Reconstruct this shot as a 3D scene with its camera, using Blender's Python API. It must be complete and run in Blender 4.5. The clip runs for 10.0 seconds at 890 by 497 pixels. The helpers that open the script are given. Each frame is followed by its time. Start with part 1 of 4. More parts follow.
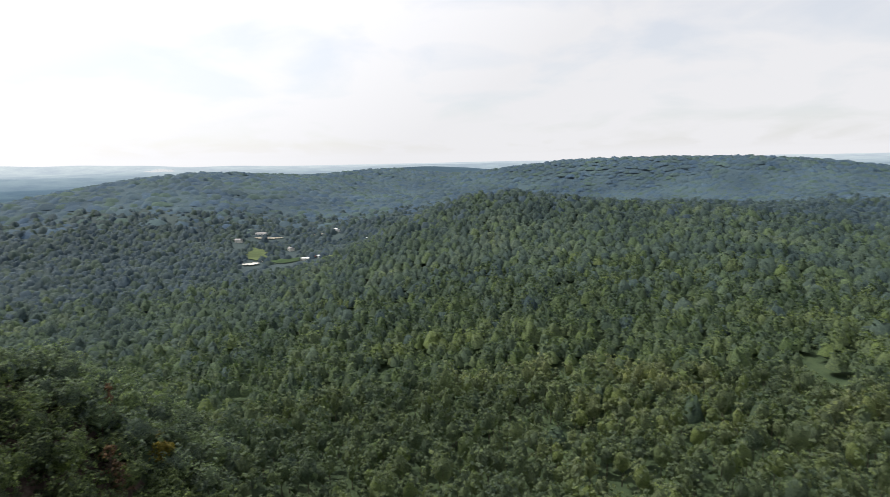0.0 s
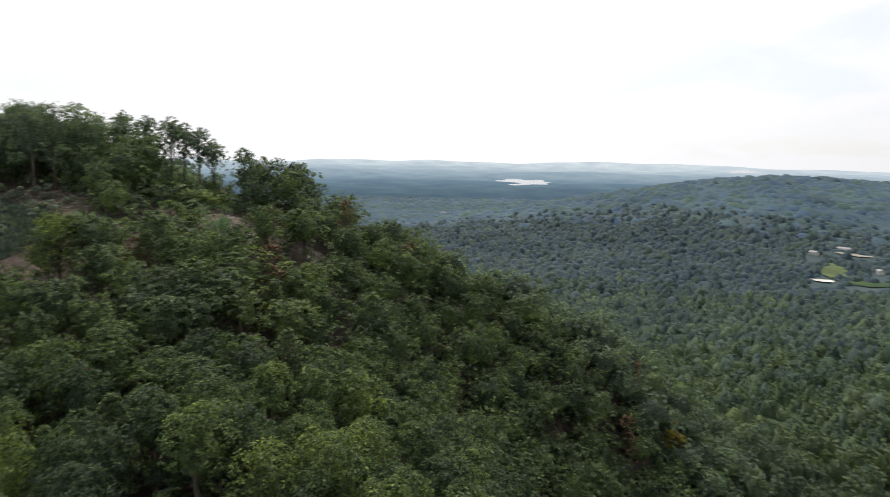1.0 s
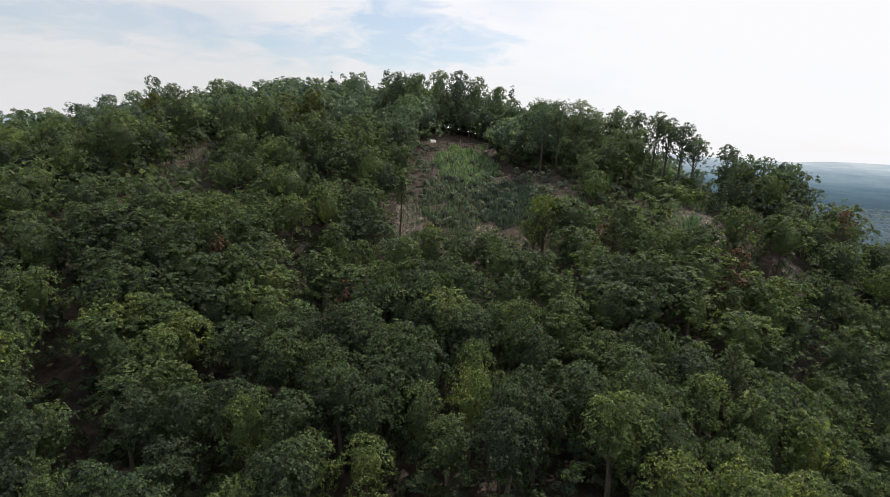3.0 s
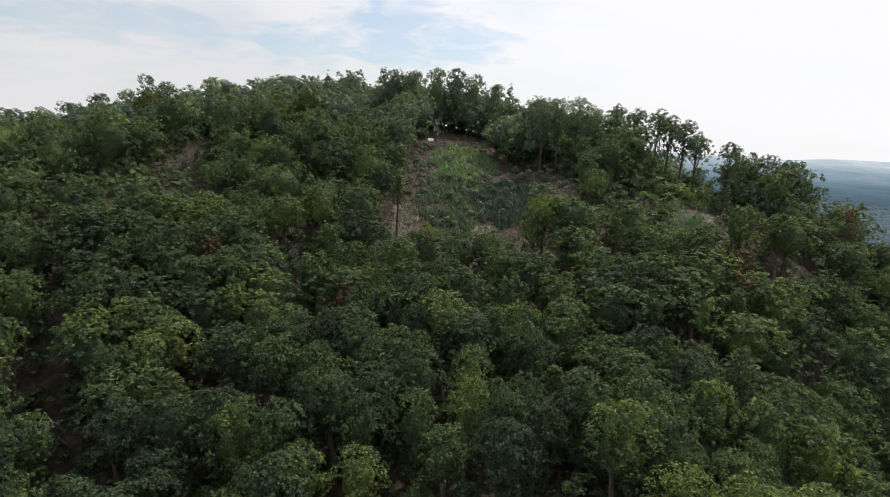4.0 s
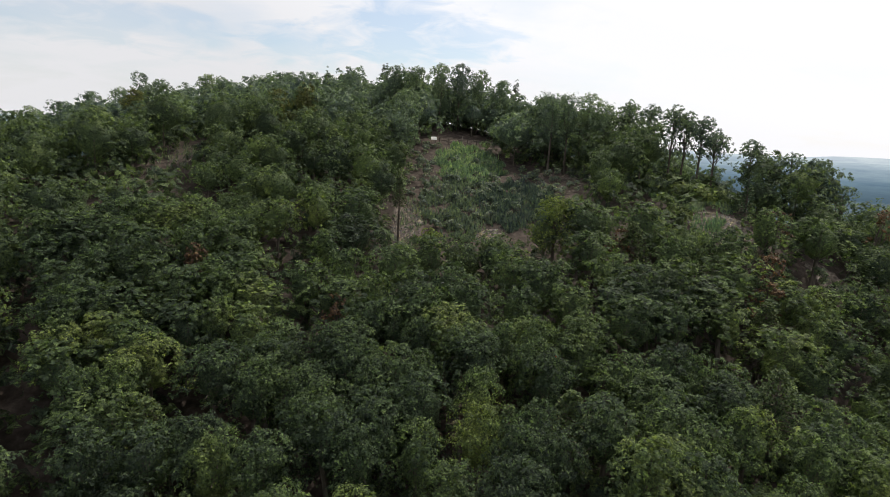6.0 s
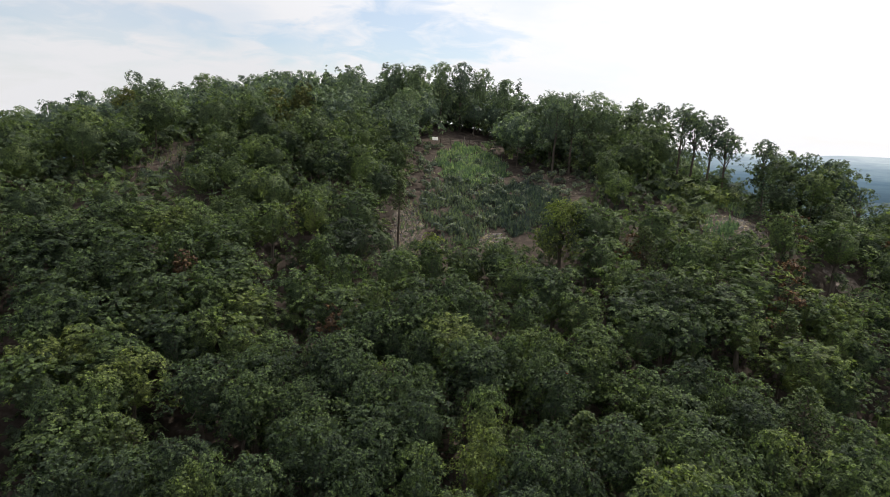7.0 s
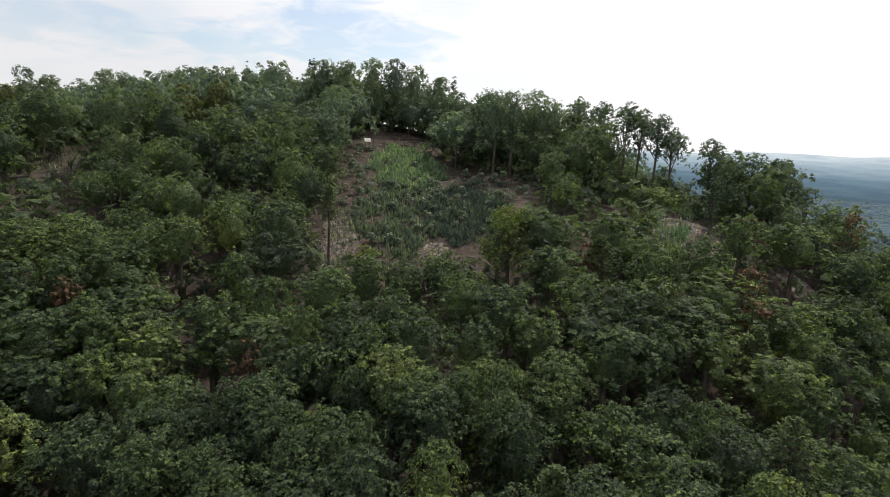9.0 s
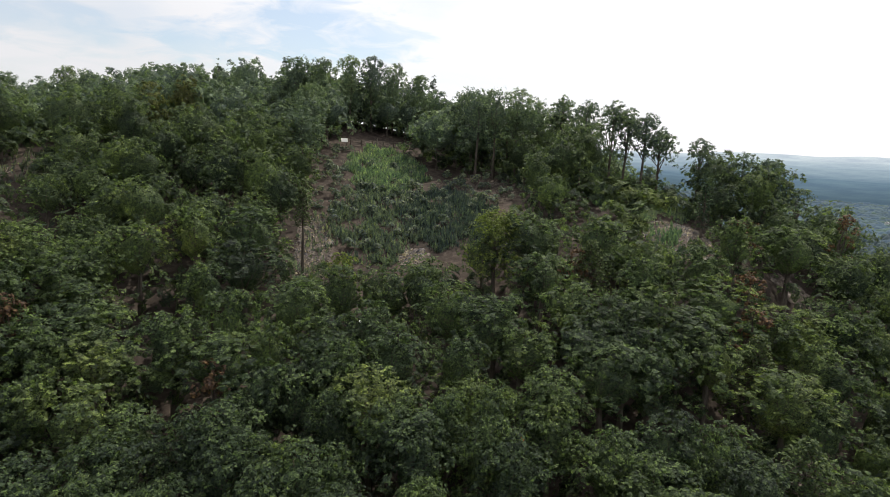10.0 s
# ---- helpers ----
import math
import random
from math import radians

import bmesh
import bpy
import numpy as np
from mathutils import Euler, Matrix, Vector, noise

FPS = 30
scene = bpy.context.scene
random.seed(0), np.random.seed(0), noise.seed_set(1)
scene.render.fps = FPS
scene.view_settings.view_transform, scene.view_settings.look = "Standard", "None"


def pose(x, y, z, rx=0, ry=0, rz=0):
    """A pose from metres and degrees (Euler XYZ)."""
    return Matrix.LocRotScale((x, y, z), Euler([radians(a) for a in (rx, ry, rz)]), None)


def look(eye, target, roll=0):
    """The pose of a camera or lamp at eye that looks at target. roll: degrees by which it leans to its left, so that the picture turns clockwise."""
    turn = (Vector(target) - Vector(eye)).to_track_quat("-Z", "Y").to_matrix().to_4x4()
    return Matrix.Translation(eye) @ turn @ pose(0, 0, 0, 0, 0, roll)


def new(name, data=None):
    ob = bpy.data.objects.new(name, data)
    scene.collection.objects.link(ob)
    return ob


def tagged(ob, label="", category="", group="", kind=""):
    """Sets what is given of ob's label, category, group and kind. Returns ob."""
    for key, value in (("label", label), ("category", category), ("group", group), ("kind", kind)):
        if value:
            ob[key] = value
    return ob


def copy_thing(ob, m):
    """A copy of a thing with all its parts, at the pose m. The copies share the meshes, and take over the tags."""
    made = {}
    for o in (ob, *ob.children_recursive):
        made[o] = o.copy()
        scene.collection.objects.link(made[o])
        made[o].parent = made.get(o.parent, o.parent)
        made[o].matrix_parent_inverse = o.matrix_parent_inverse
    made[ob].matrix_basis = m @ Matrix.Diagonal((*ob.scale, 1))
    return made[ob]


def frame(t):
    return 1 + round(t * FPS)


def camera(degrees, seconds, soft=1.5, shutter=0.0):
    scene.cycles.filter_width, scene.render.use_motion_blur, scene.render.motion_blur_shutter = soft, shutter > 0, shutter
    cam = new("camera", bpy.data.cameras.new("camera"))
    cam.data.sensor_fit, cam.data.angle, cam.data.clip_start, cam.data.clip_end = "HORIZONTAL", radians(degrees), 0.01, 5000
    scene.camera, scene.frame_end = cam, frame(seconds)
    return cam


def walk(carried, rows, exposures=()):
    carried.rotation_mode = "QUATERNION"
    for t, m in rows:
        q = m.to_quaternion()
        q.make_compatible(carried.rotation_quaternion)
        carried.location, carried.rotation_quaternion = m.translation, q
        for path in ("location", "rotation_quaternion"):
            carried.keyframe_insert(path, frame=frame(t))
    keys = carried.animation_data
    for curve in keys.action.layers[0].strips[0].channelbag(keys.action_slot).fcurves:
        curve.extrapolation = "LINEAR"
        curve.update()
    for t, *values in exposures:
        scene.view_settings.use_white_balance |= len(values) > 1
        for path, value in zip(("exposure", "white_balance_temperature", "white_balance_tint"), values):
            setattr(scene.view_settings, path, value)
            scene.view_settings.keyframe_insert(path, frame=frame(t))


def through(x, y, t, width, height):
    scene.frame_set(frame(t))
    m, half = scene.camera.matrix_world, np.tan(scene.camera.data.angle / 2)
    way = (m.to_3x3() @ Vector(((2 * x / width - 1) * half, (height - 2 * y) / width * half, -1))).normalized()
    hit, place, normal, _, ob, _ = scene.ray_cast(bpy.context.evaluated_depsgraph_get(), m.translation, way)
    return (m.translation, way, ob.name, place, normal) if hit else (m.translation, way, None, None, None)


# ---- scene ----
cam = camera(73.03, 10.0, soft=0.75, shutter=0.1)

# seconds, place, heading (to the left of +y), pitch, roll
PATH = [
    (0.0, -4.97, 3.91, 100.98, -94.75, -8.24, -1.24),
    (0.2, -4.44, 2.63, 100.70, -84.84, -8.11, -1.16),
    (0.3, -4.17, 2.02, 100.54, -79.10, -8.04, -1.03),
    (0.5, -3.64, 1.03, 100.32, -70.94, -7.89, -0.64),
    (0.7, -3.10, 0.49, 100.31, -60.80, -7.90, 0.12),
    (0.8, -2.77, 0.32, 100.30, -53.36, -7.94, 0.58),
    (1.0, -2.03, 0.02, 100.18, -43.64, -8.09, 1.12),
    (1.1, -1.78, -0.09, 100.20, -36.30, -8.29, 1.66),
    (1.2, -1.60, -0.14, 100.21, -30.94, -8.52, 2.13),
    (1.3, -1.53, -0.13, 100.18, -23.60, -8.79, 2.46),
    (1.5, -1.41, -0.09, 100.10, -13.87, -9.30, 3.01),
    (1.7, -1.11, -0.13, 100.10, -4.70, -9.86, 3.36),
    (1.8, -0.90, -0.15, 100.11, -2.20, -10.03, 3.55),
    (2.0, -0.50, -0.19, 100.11, -0.84, -10.15, 3.74),
    (2.5, 0.03, 0.01, 100.03, -0.01, -10.20, 3.69),
    (4.0, 0.61, 2.70, 100.00, -0.00, -10.35, 3.39),
    (4.5, 0.71, 3.90, 100.02, 0.01, -10.41, 3.32),
    (5.0, 0.64, 5.15, 99.98, 0.04, -10.43, 3.28),
    (5.5, 0.60, 6.81, 99.95, 0.27, -10.48, 3.27),
    (7.0, 0.31, 12.15, 100.06, 0.48, -10.53, 3.08),
    (7.5, 0.25, 14.17, 100.11, 0.41, -10.55, 3.02),
    (8.0, 0.15, 16.14, 100.20, -1.85, -10.46, 2.97),
    (8.5, 0.06, 18.27, 100.27, -4.61, -10.32, 2.81),
    (9.0, 0.11, 20.44, 100.25, -5.70, -10.23, 2.69),
    (9.5, 0.21, 22.67, 100.21, -6.71, -10.16, 2.58),
    (10.0, 0.30, 24.79, 100.18, -7.65, -10.10, 2.60),
]


def flown(x, y, z, heading, pitch, roll):
    h, p = radians(heading), radians(pitch)
    ahead = Vector((-math.sin(h) * math.cos(p), math.cos(h) * math.cos(p), math.sin(p)))
    return look((x, y, z), Vector((x, y, z)) + ahead, roll)


walk(cam, [(row[0], flown(*row[1:])) for row in PATH],
     [(0.0, 0.06), (1.0, 0.04), (2.0, -0.08), (2.7, -0.08), (5.5, -0.04), (8.0, 0.02), (10.0, 0.05)])

# ---- sky, sun ----
SUN_HEADING, SUN_HEIGHT = 36.0, 54.0   # degrees right of +y, degrees above the horizon
GLOW = 40.0   # where the veil of haze is brightest
BREAKS = [((-0.068, 0.986, 0.155), 0.15, 0.052, 0.75), ((-0.248, 0.961, 0.122), 0.09, 0.035, 0.6), ((-0.483, 0.866, 0.130), 0.22, 0.035, 0.45)]

world = bpy.data.worlds.new("sky")
scene.world = world
world.use_nodes = True
wn, wl = world.node_tree.nodes, world.node_tree.links
wn.clear()


def wnode(kind, **props):
    n = wn.new(kind)
    for key, value in props.items():
        n.inputs[key].default_value = value
    return n


sky = wn.new("ShaderNodeTexSky")
sky.sky_type, sky.sun_disc = "NISHITA", False
sky.sun_elevation, sky.sun_rotation = radians(SUN_HEIGHT), radians(SUN_HEADING)
sky.air_density, sky.dust_density, sky.ozone_density = 1.0, 1.2, 1.5
sky_light = wnode("ShaderNodeBackground", Strength=0.13)
wl.new(sky.outputs[0], sky_light.inputs[0])
coords = wn.new("ShaderNodeTexCoord")
split = wn.new("ShaderNodeSeparateXYZ")
wl.new(coords.outputs["Generated"], split.inputs[0])
# thin high cloud, drawn out towards the horizon
flat = wnode("ShaderNodeMath")
flat.operation = "ADD"
flat.inputs[1].default_value = 0.22
wl.new(split.outputs[2], flat.inputs[0])
spread = wn.new("ShaderNodeVectorMath")
spread.operation = "DIVIDE"
wl.new(coords.outputs["Generated"], spread.inputs[0])
wl.new(flat.outputs[0], spread.inputs[1])
shifted = wn.new("ShaderNodeMapping")
shifted.inputs["Location"].default_value = (0.4, 1.9, 3.1)
wl.new(spread.outputs[0], shifted.inputs[0])
cloud = wnode("ShaderNodeTexNoise", Scale=1.9, Detail=8.0, Roughness=0.5, Distortion=0.35)
wl.new(shifted.outputs[0], cloud.inputs["Vector"])
cover = wn.new("ShaderNodeMapRange")
cover.inputs["From Min"].default_value, cover.inputs["From Max"].default_value = 0.34, 0.52
cover.inputs["To Min"].default_value, cover.inputs["To Max"].default_value = 0.72, 0.98
# breaks in the cloud: middle, half-widths along and across, depth; torn by the same noise
def broken(cover, middle, wide, tall, depth):
    m = Vector(middle).normalized()
    right = m.cross(Vector((0, 0, 1))).normalized()
    size = None
    for axis, half in ((right, wide), (right.cross(m), tall)):
        d = wn.new("ShaderNodeVectorMath")
        d.operation = "DOT_PRODUCT"
        d.inputs[1].default_value = axis / half
        wl.new(coords.outputs["Generated"], d.inputs[0])
        square = wnode("ShaderNodeMath")
        square.operation = "MULTIPLY_ADD"
        wl.new(d.outputs["Value"], square.inputs[0]), wl.new(d.outputs["Value"], square.inputs[1])
        square.inputs[2].default_value = 0.0
        if size:
            wl.new(size, square.inputs[2])
        size = square.outputs[0]
    torn = wnode("ShaderNodeMath")
    torn.operation = "MULTIPLY_ADD"
    torn.inputs[1].default_value = 4.5
    wl.new(tear.outputs[0], torn.inputs[0]), wl.new(size, torn.inputs[2])
    edge = wn.new("ShaderNodeMapRange")
    edge.inputs["From Min"].default_value, edge.inputs["From Max"].default_value = 2.35, 3.5
    edge.inputs["To Min"].default_value, edge.inputs["To Max"].default_value = 1.0 - depth, 1.0
    wl.new(torn.outputs[0], edge.inputs["Value"])
    ahead = wn.new("ShaderNodeVectorMath")
    ahead.operation = "DOT_PRODUCT"
    ahead.inputs[1].default_value = m
    wl.new(coords.outputs["Generated"], ahead.inputs[0])
    front = wn.new("ShaderNodeMapRange")
    front.inputs["From Min"].default_value, front.inputs["From Max"].default_value = 0.3, 0.2
    wl.new(ahead.outputs["Value"], front.inputs["Value"])
    either = wnode("ShaderNodeMath")
    either.operation = "MAXIMUM"
    wl.new(edge.outputs[0], either.inputs[0]), wl.new(front.outputs[0], either.inputs[1])
    both = wnode("ShaderNodeMath")
    both.operation = "MULTIPLY"
    wl.new(cover, both.inputs[0]), wl.new(either.outputs[0], both.inputs[1])
    return both.outputs[0]


tear = wnode("ShaderNodeTexNoise", Scale=4.5, Detail=7.0, Roughness=0.55, Distortion=0.6)
wl.new(shifted.outputs[0], tear.inputs["Vector"])
wl.new(cloud.outputs[0], cover.inputs["Value"])
clouded = cover.outputs[0]
for middle, wide, tall, depth in BREAKS:
    clouded = broken(clouded, middle, wide, tall, depth)
haze = wn.new("ShaderNodeMapRange")
haze.inputs["From Min"].default_value, haze.inputs["From Max"].default_value = 0.01, 0.10
haze.inputs["To Min"].default_value, haze.inputs["To Max"].default_value = 1.0, 0.0
wl.new(split.outputs[2], haze.inputs["Value"])
veil = wn.new("ShaderNodeMath")
veil.operation = "MAXIMUM"
wl.new(clouded, veil.inputs[0])
wl.new(haze.outputs[0], veil.inputs[1])
cloud_light = wnode("ShaderNodeBackground", Color=(0.975, 0.972, 1.0, 1.0))
# the veil of haze glows towards the sun
facing = wn.new("ShaderNodeVectorMath")
facing.operation = "DOT_PRODUCT"
facing.inputs[1].default_value = (math.sin(radians(GLOW)) * math.cos(radians(55)), math.cos(radians(GLOW)) * math.cos(radians(55)), math.sin(radians(55)))
wl.new(coords.outputs["Generated"], facing.inputs[0])
glow = wn.new("ShaderNodeMapRange")
glow.inputs["From Min"].default_value, glow.inputs["From Max"].default_value = 0.38, 0.60
glow.inputs["To Min"].default_value, glow.inputs["To Max"].default_value = 0.84, 1.05
wl.new(facing.outputs["Value"], glow.inputs["Value"])
wl.new(glow.outputs[0], cloud_light.inputs["Strength"])
blend = wn.new("ShaderNodeMixShader")
near_sun = wn.new("ShaderNodeMapRange")
near_sun.inputs["From Min"].default_value, near_sun.inputs["From Max"].default_value = 0.52, 0.67
wl.new(facing.outputs["Value"], near_sun.inputs["Value"])
thick = wn.new("ShaderNodeMath")
thick.operation = "MAXIMUM"
wl.new(veil.outputs[0], thick.inputs[0])
wl.new(near_sun.outputs[0], thick.inputs[1])
wl.new(thick.outputs[0], blend.inputs[0])
wl.new(sky_light.outputs[0], blend.inputs[1])
wl.new(cloud_light.outputs[0], blend.inputs[2])
wout = wn.new("ShaderNodeOutputWorld")
wl.new(blend.outputs[0], wout.inputs[0])

sun = new("sun", bpy.data.lights.new("sun", "SUN"))
sun.data.energy, sun.data.angle, sun.data.color = 4.9, radians(1.0), (1.0, 0.93, 0.80)
toward = Vector((math.sin(radians(SUN_HEADING)) * math.cos(radians(SUN_HEIGHT)),
                 math.cos(radians(SUN_HEADING)) * math.cos(radians(SUN_HEIGHT)), math.sin(radians(SUN_HEIGHT))))
sun.matrix_world = look(toward * 900.0, (0, 0, 0))

# ---- materials ----
class Nodes:
    """A node material built line by line."""

    def __init__(self, name):
        self.mat = bpy.data.materials.new(name)
        self.mat.use_nodes = True
        self.tree = self.mat.node_tree
        self.tree.nodes.clear()
        self.out = self.tree.nodes.new("ShaderNodeOutputMaterial")

    def add(self, kind, **sockets):
        n = self.tree.nodes.new("ShaderNode" + kind)
        for key, value in sockets.items():
            self.put(n.inputs[key.replace("_", " ")], value)
        return n

    def put(self, socket, value):
        if isinstance(value, bpy.types.NodeSocket):
            self.tree.links.new(value, socket)
        elif isinstance(value, (tuple, list)) and len(value) == 3 and socket.type == "RGBA":
            socket.default_value = (*value, 1.0)
        else:
            socket.default_value = value

    def noise(self, scale, detail=4.0, rough=0.55, stretch=None):
        where = self.add("NewGeometry").outputs["Position"]
        if stretch:
            m = self.add("Mapping", Vector=where)
            m.inputs["Scale"].default_value = stretch
            where = m.outputs[0]
        return self.add("TexNoise", Vector=where, Scale=scale, Detail=detail, Roughness=rough).outputs[0]

    def ramp(self, value, *stops):
        n = self.add("ValToRGB", Fac=value)
        ramp = n.color_ramp
        while len(ramp.elements) < len(stops):
            ramp.elements.new(0.5)
        for e, (place, colour) in zip(ramp.elements, stops):
            e.position, e.color = place, (*colour, 1.0)
        return n.outputs[0]

    def mix(self, factor, a, b, how="MIX"):
        n = self.tree.nodes.new("ShaderNodeMix")
        n.data_type, n.blend_type = "RGBA", how
        for socket, value in ((n.inputs[0], factor), (n.inputs[6], a), (n.inputs[7], b)):
            self.put(socket, value)
        return n.outputs[2]

    def bump(self, height, distance, strength=0.6):
        return self.add("Bump", Height=height, Distance=distance, Strength=strength).outputs[0]

    def solid(self, colour, rough=0.8, metal=0.0, normal=None, spec=0.3):
        n = self.add("BsdfPrincipled", Base_Color=colour, Roughness=rough, Metallic=metal)
        n.inputs["Specular IOR Level"].default_value = spec
        if normal:
            self.put(n.inputs["Normal"], normal)
        self.tree.links.new(n.outputs[0], self.out.inputs[0])
        return self.mat


def leaf_material(name, stops, through=0.3, patch=0.11, gloss=0.65, lively=1.0, region=0.0, grain=5.0, speckle=1.0, gaps=0.0, sheen=0.14):
    """Foliage: the hue changes from tree to tree, from patch to patch and from leaf to leaf; light shines through the leaves."""
    k = Nodes(name)
    one = k.add("ObjectInfo").outputs["Random"]
    leaf = k.add("NewGeometry").outputs["Random Per Island"]
    wide = k.noise(patch, 2.0)
    hue = k.add("Math", Value=one)
    k.put(hue.inputs[1], 0.52)
    hue.operation = "MULTIPLY"
    spread = k.add("Math")
    spread.operation = "MULTIPLY_ADD"
    k.put(spread.inputs[0], wide), k.put(spread.inputs[1], 1.6), k.put(spread.inputs[2], -0.53)
    total = k.add("Math")
    total.operation = "ADD"
    k.put(total.inputs[0], hue.outputs[0]), k.put(total.inputs[1], spread.outputs[0])
    if region:
        broad = k.add("Math")
        broad.operation = "MULTIPLY_ADD"
        k.put(broad.inputs[0], k.noise(0.006, 3.0)), k.put(broad.inputs[1], region), k.put(broad.inputs[2], -0.5 * region)
        both = k.add("Math")
        both.operation = "ADD"
        k.put(both.inputs[0], total.outputs[0]), k.put(both.inputs[1], broad.outputs[0])
        total = both
    colour = k.ramp(total.outputs[0], *stops)
    dull, full = 1 - 0.42 * lively, 1 + 0.36 * lively
    tone = k.ramp(leaf, (0.0, (dull * 0.92, dull, dull * 1.25)), (0.6, (1.0, 1.0, 1.0)), (1.0, (full, full * 1.02, full * 0.72)))
    colour = k.mix(1.0, colour, tone, "MULTIPLY")
    fine = k.noise(grain, 3.0, 0.7)
    colour = k.mix(1.0, colour, k.ramp(fine, (0.34, (1 - 0.58 * speckle, 1 - 0.55 * speckle, 1 - 0.48 * speckle)), (0.52, (1.0, 1.0, 1.0)), (0.68, (1 + 0.75 * speckle, 1 + 0.65 * speckle, 1 + 0.15 * speckle))), "MULTIPLY")
    face = k.add("BsdfPrincipled", Base_Color=colour, Roughness=gloss, Normal=k.bump(fine, 0.55 / grain, 0.9 * speckle))
    face.inputs["Specular IOR Level"].default_value = sheen
    warm = k.mix(1.0, colour, (1.2, 1.3, 0.75), "MULTIPLY")
    back = k.add("BsdfTranslucent", Color=warm)
    both = k.add("MixShader", Fac=through)
    k.tree.links.new(face.outputs[0], both.inputs[1])
    k.tree.links.new(back.outputs[0], both.inputs[2])
    if gaps:
        # each spray is a cluster of small leaves with gaps between them
        holes = k.add("MapRange", Value=k.noise(gaps, 2.0, 0.6))
        holes.inputs["From Min"].default_value, holes.inputs["From Max"].default_value = 0.44, 0.47
        lace = k.add("MixShader", Fac=holes.outputs[0])
        k.tree.links.new(k.add("BsdfTransparent").outputs[0], lace.inputs[1])
        k.tree.links.new(both.outputs[0], lace.inputs[2])
        both = lace
    k.tree.links.new(both.outputs[0], k.out.inputs[0])
    return k.mat


def soil_material(name, a, b, c, scale=0.9, relief=0.25):
    k = Nodes(name)
    rough = k.noise(scale, 8.0, 0.65)
    wide = k.noise(scale * 0.12, 3.0)
    colour = k.ramp(rough, (0.3, a), (0.5, b), (0.72, c))
    colour = k.mix(1.0, colour, k.ramp(wide, (0.35, (0.65, 0.65, 0.65)), (0.65, (1.15, 1.12, 1.1))), "MULTIPLY")
    return k.solid(colour, 0.95, normal=k.bump(rough, relief), spec=0.1)


GREENS = ((0.0, (0.043, 0.060, 0.046)), (0.4, (0.065, 0.094, 0.059)), (0.72, (0.097, 0.135, 0.066)), (1.0, (0.154, 0.189, 0.076)))
OAK = leaf_material("oak_leaves", GREENS, through=0.45, gaps=9.0, gloss=0.6, lively=1.7, sheen=0.12)
# haze put into the leaf colour: slope paler, crest paler and bluer
SLOPE_HAZED = leaf_material("hazed_slope_leaves", ((0.0, (0.052, 0.072, 0.049)), (0.4, (0.077, 0.106, 0.061)), (0.72, (0.109, 0.144, 0.068)), (1.0, (0.159, 0.187, 0.078))), through=0.40, patch=0.16, grain=4.0, gaps=6.0, lively=1.15, sheen=0.1)
CREST_HAZED = leaf_material("hazed_crest_leaves", ((0.0, (0.073, 0.104, 0.089)), (0.4, (0.108, 0.147, 0.109)), (0.72, (0.141, 0.191, 0.122)), (1.0, (0.186, 0.236, 0.136))), through=0.34, patch=0.16, grain=3.5, gaps=5.0)
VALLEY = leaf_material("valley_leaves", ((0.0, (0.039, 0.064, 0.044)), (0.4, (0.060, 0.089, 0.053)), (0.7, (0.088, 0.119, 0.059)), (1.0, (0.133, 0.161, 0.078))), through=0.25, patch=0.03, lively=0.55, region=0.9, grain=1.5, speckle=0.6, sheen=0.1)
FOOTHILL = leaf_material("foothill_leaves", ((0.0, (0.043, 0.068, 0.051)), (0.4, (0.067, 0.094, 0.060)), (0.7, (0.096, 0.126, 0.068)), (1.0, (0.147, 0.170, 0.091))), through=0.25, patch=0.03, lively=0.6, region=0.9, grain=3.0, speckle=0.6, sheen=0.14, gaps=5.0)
# haze put into the leaf colour, bluer with each belt of distance
MIDWOOD_HAZED = leaf_material("hazed_mid_leaves", ((0.0, (0.027, 0.046, 0.047)), (0.4, (0.040, 0.063, 0.056)), (0.7, (0.055, 0.082, 0.064)), (1.0, (0.079, 0.105, 0.077))), through=0.15, patch=0.018, gloss=0.8, lively=0.5, region=0.8, grain=0.9, speckle=0.6, sheen=0.1)
FARWOOD_HAZED = leaf_material("hazed_far_leaves", ((0.0, (0.022, 0.040, 0.048)), (0.5, (0.031, 0.052, 0.060)), (1.0, (0.043, 0.066, 0.072))), through=0.1, patch=0.012, gloss=0.8, lively=0.15, region=0.7, grain=0.35, speckle=0.2, sheen=0.14)
HILLWOOD_HAZED = leaf_material("hazed_distant_leaves", ((0.0, (0.029, 0.053, 0.073)), (0.5, (0.041, 0.068, 0.089)), (1.0, (0.052, 0.085, 0.106))), through=0.0, patch=0.006, gloss=0.9, lively=0.1, region=0.7, grain=0.2, speckle=0.2, sheen=0.12)
PINE = leaf_material("pine_needles", ((0.0, (0.033, 0.063, 0.035)), (1.0, (0.068, 0.105, 0.051))), through=0.12)
NEEDLE = leaf_material("soft_needles", ((0.0, (0.052, 0.078, 0.034)), (1.0, (0.090, 0.116, 0.048))), through=0.2, lively=0.7)
BRIGHT = leaf_material("bright_leaves", ((0.0, (0.098, 0.132, 0.048)), (1.0, (0.172, 0.207, 0.068))), through=0.55, gaps=6.0)
YELLOW = leaf_material("yellow_leaves", ((0.0, (0.120, 0.111, 0.024)), (1.0, (0.176, 0.145, 0.032))))
OLIVE = leaf_material("olive_leaves", ((0.0, (0.075, 0.090, 0.034)), (1.0, (0.122, 0.128, 0.046))), gaps=6.0)
RUSSET = leaf_material("russet_leaves", ((0.0, (0.068, 0.044, 0.029)), (1.0, (0.120, 0.072, 0.044))), through=0.15)
SCARLET = leaf_material("scarlet_leaves", ((0.0, (0.45, 0.035, 0.015)), (1.0, (0.55, 0.05, 0.02))))
